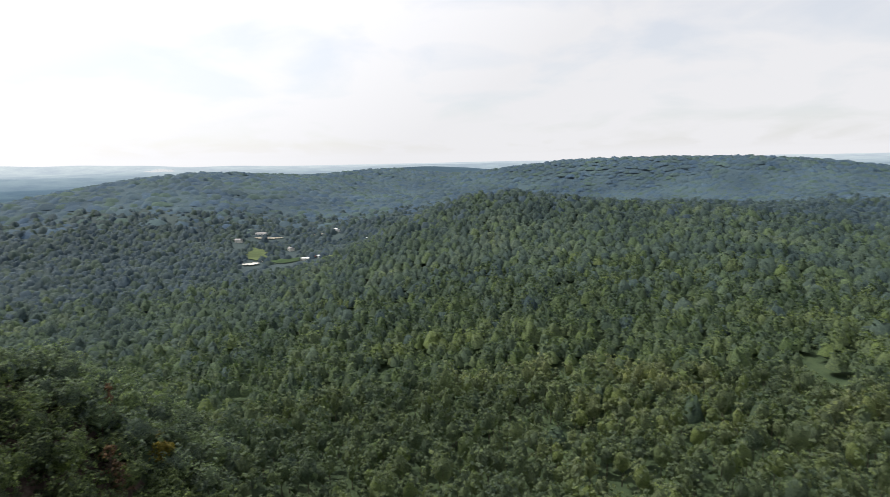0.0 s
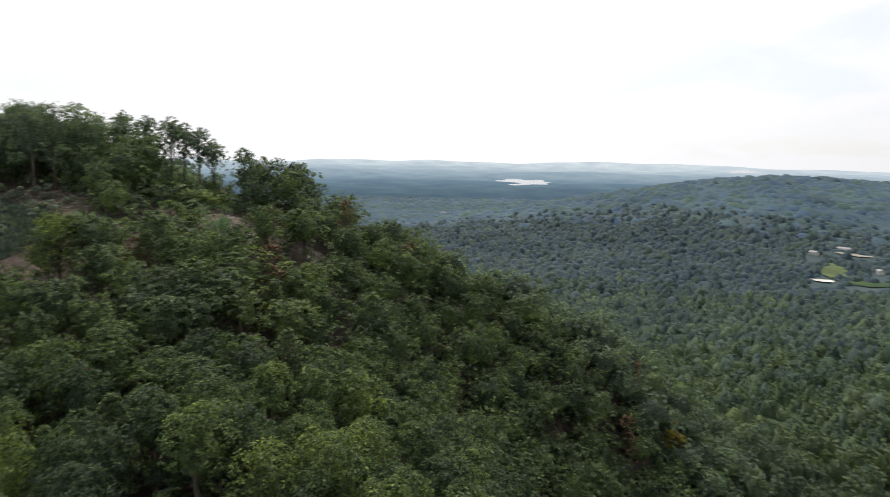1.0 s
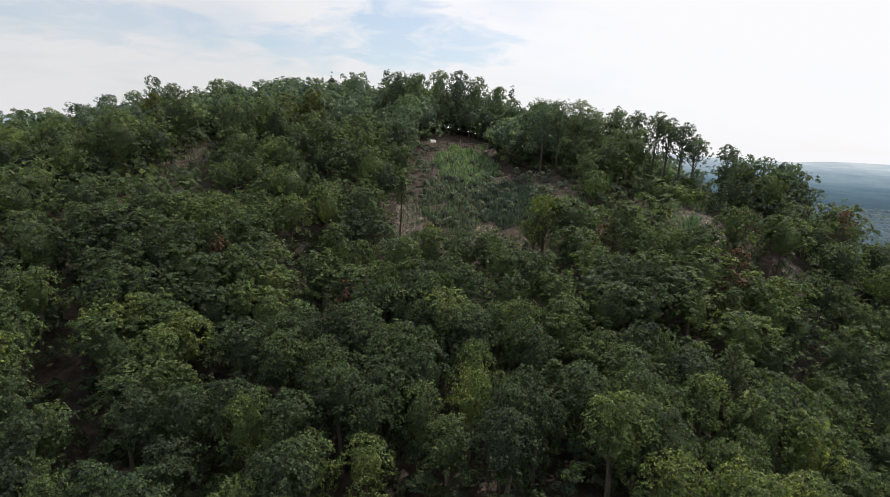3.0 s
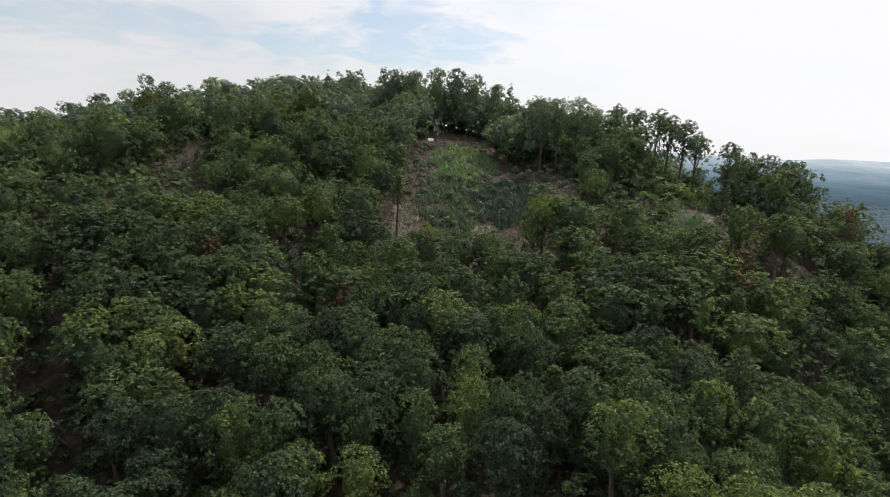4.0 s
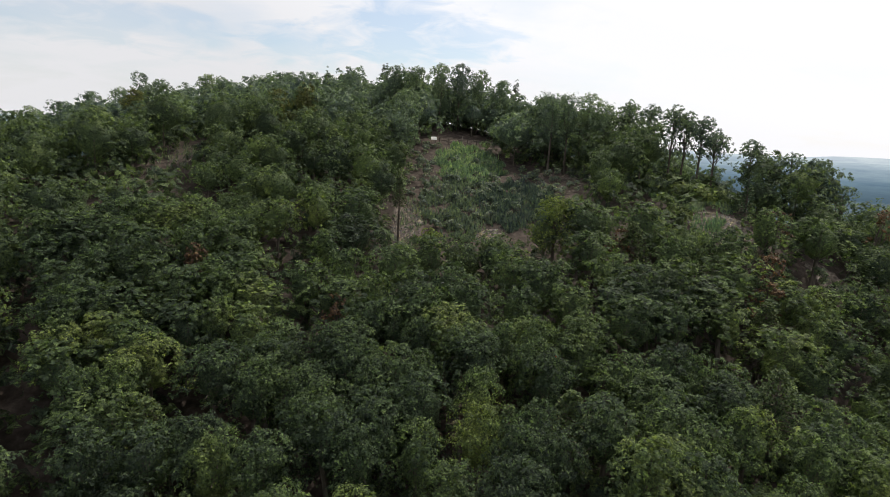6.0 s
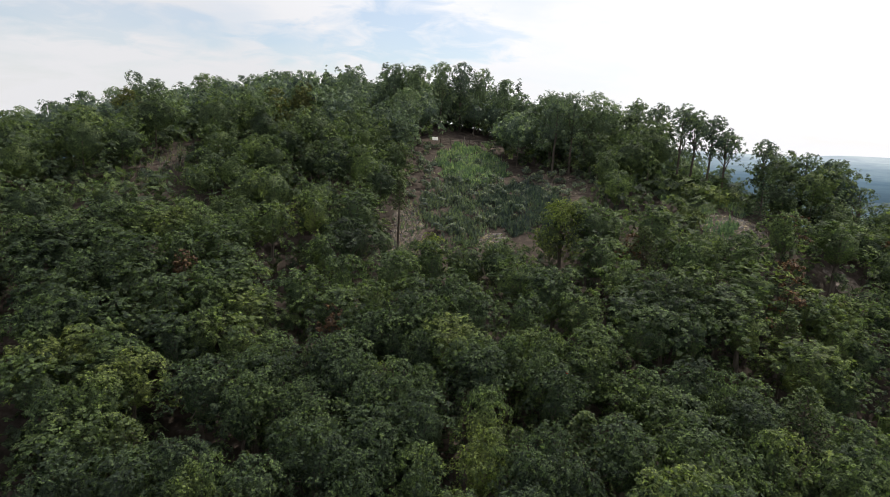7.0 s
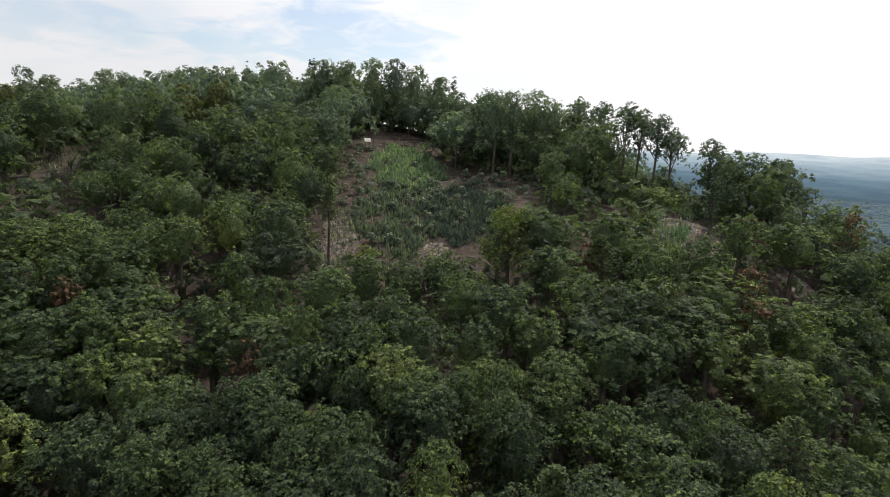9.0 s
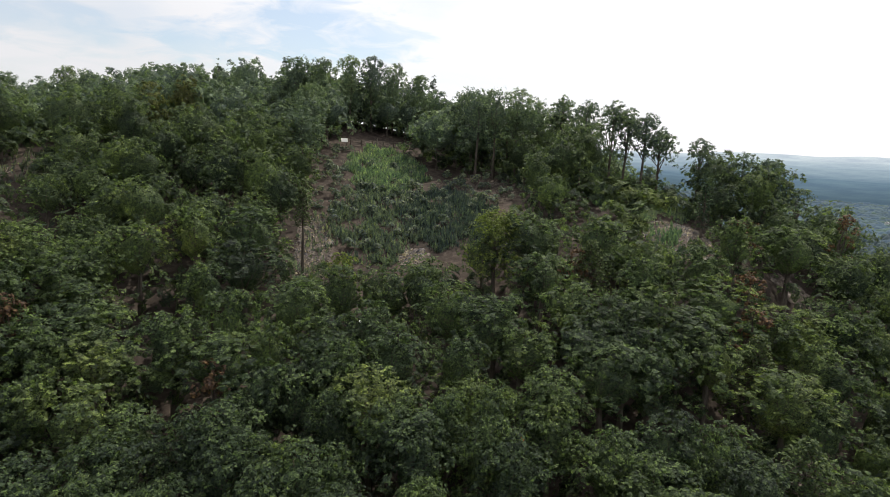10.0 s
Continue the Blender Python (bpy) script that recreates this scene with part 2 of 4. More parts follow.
GRASS = leaf_material("tall_grass", ((0.0, (0.089, 0.140, 0.109)), (0.45, (0.136, 0.201, 0.144)), (0.7, (0.179, 0.242, 0.171)), (1.0, (0.255, 0.288, 0.252))), through=0.45, patch=0.45)
FERN = leaf_material("dark_shrub", ((0.0, (0.077, 0.104, 0.092)), (0.5, (0.128, 0.159, 0.135)), (1.0, (0.218, 0.227, 0.201))), through=0.4, patch=0.5)
# tree shade over the clearing put into this darker leaf colour
SHADED_SHRUB = leaf_material("shaded_shrub", ((0.0, (0.046, 0.066, 0.068)), (0.5, (0.072, 0.099, 0.096)), (1.0, (0.121, 0.139, 0.135))), through=0.3, patch=0.5)
FLOOR = soil_material("leaf_litter", (0.026, 0.021, 0.018), (0.052, 0.042, 0.036), (0.105, 0.086, 0.074))
UNDER = soil_material("undergrowth", (0.022, 0.038, 0.022), (0.038, 0.060, 0.033), (0.060, 0.087, 0.045), scale=0.12, relief=1.0)
SAND = soil_material("bare_earth", (0.045, 0.037, 0.032), (0.095, 0.080, 0.070), (0.27, 0.24, 0.215), scale=1.1, relief=0.35)
MEADOW = soil_material("meadow", (0.062, 0.090, 0.042), (0.080, 0.112, 0.052), (0.105, 0.138, 0.066), scale=0.15)
GRAVEL = soil_material("pale_gravel", (0.20, 0.20, 0.17), (0.27, 0.26, 0.23), (0.36, 0.35, 0.31), scale=0.4)
PALEFIELD = soil_material("pale_far_field", (0.15, 0.17, 0.18), (0.18, 0.20, 0.205), (0.22, 0.23, 0.23), scale=0.02)
CROP = soil_material("crop_rows", (0.028, 0.056, 0.028), (0.040, 0.074, 0.035), (0.055, 0.092, 0.042), scale=0.2)
CHALK = soil_material("white_gravel", (0.42, 0.42, 0.40), (0.56, 0.56, 0.54), (0.68, 0.68, 0.66), scale=0.4)


def bark_material(name, a, b):
    k = Nodes(name)
    n = k.noise(3.0, 6.0, 0.6, (1.0, 1.0, 0.2))
    return k.solid(k.ramp(n, (0.35, a), (0.65, b)), 0.9, normal=k.bump(n, 0.04), spec=0.1)


BARK = bark_material("grey_bark", (0.050, 0.042, 0.034), (0.14, 0.12, 0.10))
DEADWOOD = bark_material("bleached_wood", (0.105, 0.088, 0.078), (0.29, 0.255, 0.225))
RAIL = bark_material("weathered_rail", (0.06, 0.050, 0.042), (0.13, 0.115, 0.10))


def paint_material(name, colour, rough=0.5):
    k = Nodes(name)
    n = k.noise(1.7, 5.0)
    return k.solid(k.mix(1.0, colour, k.ramp(n, (0.3, (0.85, 0.85, 0.84)), (0.7, (1.0, 1.0, 1.0))), "MULTIPLY"), rough)


WHITE = paint_material("white_paint", (0.80, 0.80, 0.78))
METAL_ROOF = paint_material("pale_metal_roof", (0.75, 0.76, 0.77), 0.4)
GREY_ROOF = paint_material("grey_shingles", (0.30, 0.30, 0.31), 0.9)
RED_ROOF = paint_material("rusty_roof", (0.30, 0.11, 0.08), 0.8)
SIDING = paint_material("cream_siding", (0.56, 0.56, 0.52), 0.7)
PANE = Nodes("window_glass").solid((0.03, 0.035, 0.04), 0.08, spec=0.6)


def water_material():
    k = Nodes("water")
    return k.solid((0.05, 0.07, 0.07), 0.08, normal=k.bump(k.noise(0.6, 3.0), 0.03, 0.3), spec=0.6)


WATER = water_material()


def far_haze_material():
    """Far country in the summer air: haze painted as a blue glow over woods, paling towards the horizon."""
    k = Nodes("far_country_haze")
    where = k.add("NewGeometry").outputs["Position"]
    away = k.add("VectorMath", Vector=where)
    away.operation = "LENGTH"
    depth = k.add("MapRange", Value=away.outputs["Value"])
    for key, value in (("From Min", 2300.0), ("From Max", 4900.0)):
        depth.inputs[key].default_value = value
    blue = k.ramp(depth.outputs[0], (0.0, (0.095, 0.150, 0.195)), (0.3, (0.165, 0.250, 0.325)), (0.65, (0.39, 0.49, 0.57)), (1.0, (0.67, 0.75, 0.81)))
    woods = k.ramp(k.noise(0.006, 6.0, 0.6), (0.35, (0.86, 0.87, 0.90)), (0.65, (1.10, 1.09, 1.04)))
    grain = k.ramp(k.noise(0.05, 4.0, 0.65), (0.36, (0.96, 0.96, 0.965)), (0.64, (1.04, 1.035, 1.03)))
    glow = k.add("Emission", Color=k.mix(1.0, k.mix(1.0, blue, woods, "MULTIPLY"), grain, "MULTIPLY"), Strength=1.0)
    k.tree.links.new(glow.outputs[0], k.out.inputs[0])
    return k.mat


FAR_HAZE = far_haze_material()

# ---- the lie of the land ----
# hills: middle x, y; height; half-widths; turn
HILLS = [
    (-27, 318, 60.3, 132, 60, -0.42),
    (92, 91, 71.6, 41, 27, 2.85),
    (-334, -108, 91.2, 497, 375, -1.58),
    (31, 34, 38.2, 51, 37, 1.21),
    (1353, 385, 89.7, 203, 382, 0.82),
    (1946, 261, 89.8, 643, 142, -0.59),
    (-7, 202, 35.3, 54, 45, 0.30),
    (-142, 213, 48.0, 94, 78, 0.09),
    (-50, 107, 48.5, 74, 52, 0.89),
    (1298, -148, 62.0, 208, 150, -0.17),
    (736, -91, 68.3, 184, 106, -0.36),
    (936, -893, 72.0, 485, 239, -0.34),
    (2444, -465, 60.0, 278, 474, -0.73),
    (83, 146, 62.8, 50, 55, -0.01),
    (87, 91, -64.0, 32, 43, -0.09),
    (627, -312, 67.7, 315, 158, -0.44),
    (104.7, 58.9, 8.0, 32, 15, 0.27),
    (1780, -1080, 106, 520, 190, 1.06),
    (2030, -380, 42, 380, 170, 1.385),
]
rng = np.random.default_rng(7)


def ground(x, y):
    x, y = np.asarray(x, float), np.asarray(y, float)
    z = np.full(x.shape, -40.0)
    for cx, cy, height, a, b, turn in HILLS:
        c, s = math.cos(turn), math.sin(turn)
        u, v = ((x - cx) * c + (y - cy) * s) / a, ((y - cy) * c - (x - cx) * s) / b
        z = z + height * np.exp(-0.5 * (u * u + v * v))
    r = np.hypot(x, y)
    return z + np.clip(r - 2000.0, 0, 1300) * 0.0346 + np.clip(r - 3300.0, 0, None) * 0.050


def mesh_object(name, verts, faces, mats, parent=None, which=None, smooth=False):
    """One mesh object from arrays of points and of equal-sided faces."""
    verts, faces = np.asarray(verts, np.float32), np.asarray(faces, np.int32)
    me = bpy.data.meshes.new(name)
    n, sides = faces.shape
    me.vertices.add(len(verts))
    me.vertices.foreach_set("co", verts.ravel())
    me.loops.add(n * sides)
    me.loops.foreach_set("vertex_index", faces.ravel())
    me.polygons.add(n)
    me.polygons.foreach_set("loop_start", np.arange(0, n * sides, sides, dtype=np.int32))
    for m in mats:
        me.materials.append(m)
    if which is not None:
        me.polygons.foreach_set("material_index", np.asarray(which, np.int32))
    if smooth:
        me.polygons.foreach_set("use_smooth", np.ones(n, bool))
    me.update(calc_edges=True)
    ob = new(name, me)
    ob.parent = parent
    return ob


def part(name, bm, material, parent, label=""):
    """A bmesh as one mesh object, a part of its parent."""
    me = bpy.data.meshes.new(name)
    bm.to_mesh(me)
    bm.free()
    me.materials.append(material)
    ob = new(name, me)
    ob.parent = parent
    return tagged(ob, label)


def rings(radii, spokes, middle=(0.0, 0.0)):
    """A round sheet of quads: points and faces."""
    ang = np.arange(spokes) * 2 * math.pi / spokes
    rr, aa = np.meshgrid(radii, ang, indexing="ij")
    x, y = middle[0] + rr * np.sin(aa), middle[1] + rr * np.cos(aa)
    i, j = np.meshgrid(np.arange(len(radii) - 1), np.arange(spokes), indexing="ij")
    k = (j + 1) % spokes
    faces = np.stack([i * spokes + j, (i + 1) * spokes + j, (i + 1) * spokes + k, i * spokes + k], -1).reshape(-1, 4)
    return x.ravel(), y.ravel(), faces[:, ::-1]


gx, gy, gf = rings(np.concatenate([[0.3], np.geomspace(3, 4950, 160)]), 240, (0.0, 90.0))
gz = ground(gx, gy)
mid = np.stack([gx[gf].mean(1), gy[gf].mean(1)], -1)
on_hill = np.hypot((mid[:, 0] - 0) / 130, (mid[:, 1] - 120) / 130) < 1
# beyond 640 m the ground takes the woods' haze-tinted colours
land = mesh_object("ground", np.stack([gx, gy, gz], -1), gf, [FLOOR, UNDER, FARWOOD_HAZED, HILLWOOD_HAZED], which=np.where(on_hill, 0, np.digitize(np.hypot(mid[:, 0], mid[:, 1]), (640, 1180)) + 1), smooth=True)
tagged(land, "leaf-littered wooded hillside falling to a green valley", "ground", kind="structure")

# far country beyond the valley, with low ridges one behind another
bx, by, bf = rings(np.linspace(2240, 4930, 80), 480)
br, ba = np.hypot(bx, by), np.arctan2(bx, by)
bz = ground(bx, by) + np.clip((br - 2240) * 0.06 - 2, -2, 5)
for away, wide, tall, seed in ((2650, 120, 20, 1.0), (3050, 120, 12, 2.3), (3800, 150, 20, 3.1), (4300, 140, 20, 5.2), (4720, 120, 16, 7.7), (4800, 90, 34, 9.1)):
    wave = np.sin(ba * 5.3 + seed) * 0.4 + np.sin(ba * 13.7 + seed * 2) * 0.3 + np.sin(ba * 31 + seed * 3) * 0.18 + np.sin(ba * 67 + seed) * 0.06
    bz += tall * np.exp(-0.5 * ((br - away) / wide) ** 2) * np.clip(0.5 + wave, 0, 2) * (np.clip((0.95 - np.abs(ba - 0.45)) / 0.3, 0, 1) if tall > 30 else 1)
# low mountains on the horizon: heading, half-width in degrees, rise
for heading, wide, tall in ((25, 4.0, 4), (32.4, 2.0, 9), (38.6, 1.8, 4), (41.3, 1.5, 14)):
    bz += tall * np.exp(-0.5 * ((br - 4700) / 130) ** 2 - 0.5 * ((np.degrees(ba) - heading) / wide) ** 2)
# the sheet glows by itself, in place of sunlit haze
backdrop = mesh_object("backdrop", np.stack([bx, by, bz], -1), bf, [FAR_HAZE], smooth=True)
tagged(backdrop, "wooded lowland and far low ridges in blue haze painted as glow", "distance", kind="structure")

# ---- trees ----
def unit(v):
    return v / np.maximum(np.linalg.norm(v, axis=-1, keepdims=True), 1e-9)


def leaves_on(gen, lobes, count, size, low=-0.35, ragged=0.25, wild=0.33):
    """Small folded leaf sprays on the outside of a crown's lobes (x, y, z, radius): points and quads."""
    lobes = np.asarray(lobes, float)
    rise = (lobes[:, 2] - lobes[:, 2].min()) / max(np.ptp(lobes[:, 2]), 0.01)
    share = lobes[:, 3] ** 2 * (0.7 + rise)
    pick = gen.choice(len(lobes), count, p=share / share.sum())
    way = unit(gen.normal(size=(count, 3)))
    way[:, 2] = np.where(way[:, 2] < low, -way[:, 2], way[:, 2])
    spot = lobes[pick, :3] + way * (lobes[pick, 3] * (1.0 + ragged * (gen.random(count) - 0.65)))[:, None]
    heart = np.array((0, 0, np.quantile(spot[:, 2], 0.25)))
    face = unit(way * 0.40 + unit(spot - heart) * 0.45 + gen.normal(size=(count, 3)) * wild * 1.2 + (0, 0, 0.45))
    side = unit(np.cross(face, gen.normal(size=(count, 3))))
    ahead = np.cross(face, side)
    s = size * (0.6 + 0.8 * gen.random(count))[:, None]
    tip = face * s * 0.35
    corners = np.stack([spot - ahead * s, spot + side * s * 0.75 - tip, spot + ahead * s, spot - side * s * 0.75 - tip], 1)
    return corners.reshape(-1, 3), np.arange(count * 4).reshape(-1, 4)


def oak_lobes(gen, height, spread, lobes=17, low=0.40):
    """A broad, uneven crown: lobes over a dome, larger and lower at its rim."""
    made = [(0, 0, height * (low + 0.2), spread * 0.68), (0, 0, height * 0.72, spread * 0.52)]
    for i in range(lobes):
        a = i * 2.4 + gen.random() * 0.9
        up = 1 - (i + 0.5) / lobes
        out = math.sqrt(1 - up * up) * spread * (0.60 + 0.30 * gen.random())
        r = spread * (0.26 + 0.17 * gen.random())
        made.append((math.cos(a) * out, math.sin(a) * out, height * (low + (0.90 - low) * up + 0.025 * gen.normal()) - r * 0.4, r))
    return made


def core(gen, low, top, radius, cells=4):
    """The leafy mass inside a crown: a lumpy dome, under the sprays."""
    u, v = np.meshgrid(np.linspace(-1, 1, cells + 1), np.linspace(-1, 1, cells + 1), indexing="ij")
    x, y = u * np.sqrt(1 - v * v / 2), v * np.sqrt(1 - u * u / 2)
    away = np.hypot(x, y)
    lump = 1 + 0.15 * gen.normal(size=x.shape)
    z = low + (top - low) * np.clip(1 - 0.97 * away ** 2, 0, 1) ** 0.6 * (1 + 0.14 * gen.normal(size=x.shape))
    pts = np.stack([x * radius * lump, y * radius * lump, z], -1).reshape(-1, 3)
    i, j = np.meshgrid(np.arange(cells), np.arange(cells), indexing="ij")
    w = cells + 1
    return pts, np.stack([i * w + j, (i + 1) * w + j, (i + 1) * w + j + 1, i * w + j + 1], -1).reshape(-1, 4)


def joined(a, b):
    return np.concatenate([a[0], b[0]]), np.concatenate([a[1], b[1] + len(a[0])])


def heart(gen, low, top, radius, rows=4, sides=7):
    """The leafy mass inside a broad crown: a lumpy spheroid. Points and quads."""
    up, turn = np.meshgrid(np.linspace(-1.45, 1.45, rows), np.arange(sides) * 6.2832 / sides, indexing="ij")
    r = radius * np.cos(up) ** 0.7 * (1 + 0.18 * gen.normal(size=up.shape))
    z = (low + top) / 2 + (top - low) / 2 * np.sin(up) * (1 + 0.1 * gen.normal(size=up.shape))
    i, j = np.meshgrid(np.arange(rows - 1), np.arange(sides), indexing="ij")
    k = (j + 1) % sides
    return np.stack([np.cos(turn) * r, np.sin(turn) * r, z], -1).reshape(-1, 3), np.stack([i * sides + j, i * sides + k, (i + 1) * sides + k, (i + 1) * sides + j], -1).reshape(-1, 4)


def bough_crown(gen, height, spread, clusters, each, size, low=0.42, boughs=14, fill=0.45, squash=0.95):
    """A broad crown: rounded boughs over a dome, each thick with small clusters of leaf sprays that face the sky. Points and quads."""
    i = np.arange(boughs)
    turn, reach = i * 2.4 + gen.random(boughs) * 0.9, np.sqrt((i + 0.3) / boughs)
    out = reach * spread * 0.76 * gen.uniform(0.8, 1.12, boughs)
    r = spread * gen.uniform(0.29, 0.46, boughs) * (1.1 - 0.2 * reach)
    top = height * (1 - (1 - low) * 0.92 * reach ** 3.2 + 0.035 * gen.normal(size=boughs))
    lobes = np.stack([np.cos(turn) * out, np.sin(turn) * out, top - top.max() + height - r * squash], -1)
    pick = gen.choice(boughs, clusters, p=r ** 2 / (r ** 2).sum())
    way = unit(gen.normal(size=(clusters, 3)))
    way[:, 2] = np.where(way[:, 2] < -0.4, -way[:, 2], way[:, 2])
    middle = lobes[pick] + way * (r[pick] * gen.uniform(0.86, 1.08, clusters))[:, None] * (1, 1, squash)
    ball = gen.uniform(0.7, 1.4, clusters) * spread * 0.115
    sky = np.array((0.0, 0.0, 1.0))
    lean = unit(gen.normal(size=(clusters, each, 3)) + way[:, None] * 0.8 + sky * 0.2)
    spot = (middle[:, None] + lean * (ball[:, None] * gen.uniform(0.55, 1.1, (clusters, each)))[..., None]).reshape(-1, 3)
    count = clusters * each
    face = unit(lean.reshape(-1, 3) * 0.75 + np.repeat(way, each, 0) * 0.35 + sky * 0.3 + gen.normal(size=(count, 3)) * 0.33)
    side = unit(np.cross(face, gen.normal(size=(count, 3))))
    ahead = np.cross(face, side)
    s = size * gen.uniform(0.65, 1.35, count)[:, None]
    tip = face * s * 0.3
    v = np.stack([spot - ahead * s, spot + side * s * 0.75 - tip, spot + ahead * s, spot - side * s * 0.75 - tip], 1).reshape(-1, 3)
    sprays = v, np.arange(count * 4).reshape(-1, 4)
    return joined(heart(gen, height * (low + 0.04), height * 0.86, spread * fill), sprays) if fill else sprays


def tube(bm, points, radii, sides=6):
    """A tapered limb through points."""
    loops = []
    for i, (p, r) in enumerate(zip(points, radii)):
        p = Vector(p)
        d = (Vector(points[min(i + 1, len(points) - 1)]) - Vector(points[max(i - 1, 0)])).normalized()
        a = d.orthogonal().normalized()
        b = d.cross(a)
        loops.append([bm.verts.new(p + (a * math.cos(k * 6.2832 / sides) + b * math.sin(k * 6.2832 / sides)) * r) for k in range(sides)])
    for one, two in zip(loops, loops[1:]):
        for k in range(sides):
            bm.faces.new((one[k], one[(k + 1) % sides], two[(k + 1) % sides], two[k]))
    bm.faces.new(loops[0][::-1]), bm.faces.new(loops[-1])


def trunk_mesh(gen, height, thick, lobes, limbs=7):
    bm = bmesh.new()
    bend = gen.normal(size=2) * 0.25
    spine = [(0, 0, -0.8), (bend[0] * 0.3, bend[1] * 0.3, height * 0.3), (bend[0], bend[1], height * 0.6), (0, 0, height * 0.88)]
    tube(bm, spine, (thick * 1.35, thick, thick * 0.7, thick * 0.15))
    for x, y, z, r in lobes[1:1 + limbs]:
        base = height * (0.36 + 0.25 * gen.random())
        tube(bm, [(bend[0] * 0.6, bend[1] * 0.6, base), (x * 0.5, y * 0.5, (base + z) * 0.5 + 0.3), (x * 0.92, y * 0.92, z)],
             (thick * 0.42, thick * 0.3, thick * 0.1), 5)
    return bm


def make_tree(name, label, category, gen, height, spread, clusters, each, size, leaf, bark=BARK, boughs=14, group="", thick=0.2, limbs=7, low=0.42, fill=0.45):
    """A broadleaf tree at the origin: an empty with a trunk and a crown."""
    tree = tagged(new(name), label, category, group)
    part("trunk", trunk_mesh(gen, height, thick, oak_lobes(gen, height * 0.94, spread * 0.9, 12), limbs), bark, tree)
    v, f = bough_crown(gen, height, spread, clusters, each, size, low, boughs, fill)
    mesh_object("crown", v, f, [leaf], tree)
    return tree


def make_pine(name, label, gen, height, spread, tiers=9):
    """A ridge-top pine: a bare stem and flat, gappy tiers of needles."""
    tree = tagged(new(name), label, "pine tree", "pines on the ridge")
    bm = bmesh.new()
    tube(bm, [(0, 0, -0.6), (0.1, 0.1, height * 0.5), (0, 0, height * 0.97)], (0.24, 0.18, 0.06))
    sprays = []
    for i in range(tiers):
        z = height * (0.42 + 0.55 * i / (tiers - 1))
        reach = spread * (1.0 - 0.75 * i / (tiers - 1)) * (0.7 + 0.5 * gen.random())
        for j in range(4):
            a = gen.random() * 6.28
            x, y = math.cos(a) * reach, math.sin(a) * reach
            tube(bm, [(0, 0, z - 0.3), (x * 0.6, y * 0.6, z), (x, y, z + 0.25)], (0.09, 0.06, 0.03), 4)
            for k in (0.55, 0.8, 1.0):
                sprays.append((x * k, y * k, z + 0.15 + 0.5 * gen.normal(), 0.34 + 0.34 * reach / spread))
    part("trunk", bm, BARK, tree)
    sprays += [(gen.normal() * 0.4, gen.normal() * 0.4, height * (0.55 + 0.08 * i), 0.4) for i in range(5)]
    v, f = leaves_on(gen, sprays, 1150, 0.22, -0.2)
    v[:, 2] += 0.1
    mesh_object("crown", v, f, [PINE], tree)
    return tree


def heading_of(x, y):
    return np.degrees(np.arctan2(x, y))


def scatter(spacing, x0, x1, y0, y1, jitter=0.38):
    """An uneven stand: one place for each cell of a grid."""
    x, y = np.meshgrid(np.arange(x0, x1, spacing), np.arange(y0, y1, spacing), indexing="ij")
    x[:, ::2] += spacing / 2
    x = x.ravel() + rng.uniform(-jitter, jitter, x.size) * spacing
    y = y.ravel() + rng.uniform(-jitter, jitter, y.size) * spacing
    return x, y


# ground kept free of trees: middle x, y and half-widths
GLADES = [(1.2, 130, 11.0, 28), (16, 122, 11, 17), (-6.2, 107, 4.6, 10.5), (41.5, 100, 4.6, 6.0), (54, 92, 2.5, 2.5), (-48.5, 119, 3.8, 14), (5, 159, 11, 6), (27, 138, 9, 5), (56, 128, 18, 16), (-5, 142, 4, 13)]
# ground with low growth only
LOW = [(-2, 95, 8, 8), (4, 99, 12, 8), (42, 113, 6.5, 9), (35.5, 97, 7.5, 9), (13, 103, 12, 8), (38, 91, 8, 7), (-45, 98, 6, 8)]


def open_glade(x, y, glades):
    free = np.zeros(x.shape, bool)
    for cx, cy, a, b in glades:
        free |= ((x - cx) / a) ** 2 + ((y - cy) / b) ** 2 < 1
    return free


# valley openings: middle x, y, half-width across the line of sight, reach towards and beyond
OPENINGS = [(826, 200, 16, 78, 26), (890, 207, 14, 40, 40), (832, 155, 22, 95, 20), (815, 118, 14, 50, 12), (800, 92, 12, 60, 14), (1006, 215, 34, 22, 14), (976, 254, 12, 45, 8), (1029, 103, 14, 50, 12), (943, 42, 18, 45, 10), (916, 162, 8, 45, 8), (1128, 1195, 14, 70, 20), (1089, -284, 22, 45, 25), (1181, -257, 22, 45, 15)]


def open_valley(x, y):
    free = np.zeros(x.shape, bool)
    for cx, cy, half, near, beyond in OPENINGS:
        d = math.hypot(cx, cy)
        ux, uy = cx / d, cy / d
        along, across = (x - cx) * ux + (y - cy) * uy, (y - cy) * ux - (x - cx) * uy
        free |= (np.abs(across) < half * (1 + 0.15 * np.sin(along * 0.2))) & (along > -near) & (along < beyond)
    return free


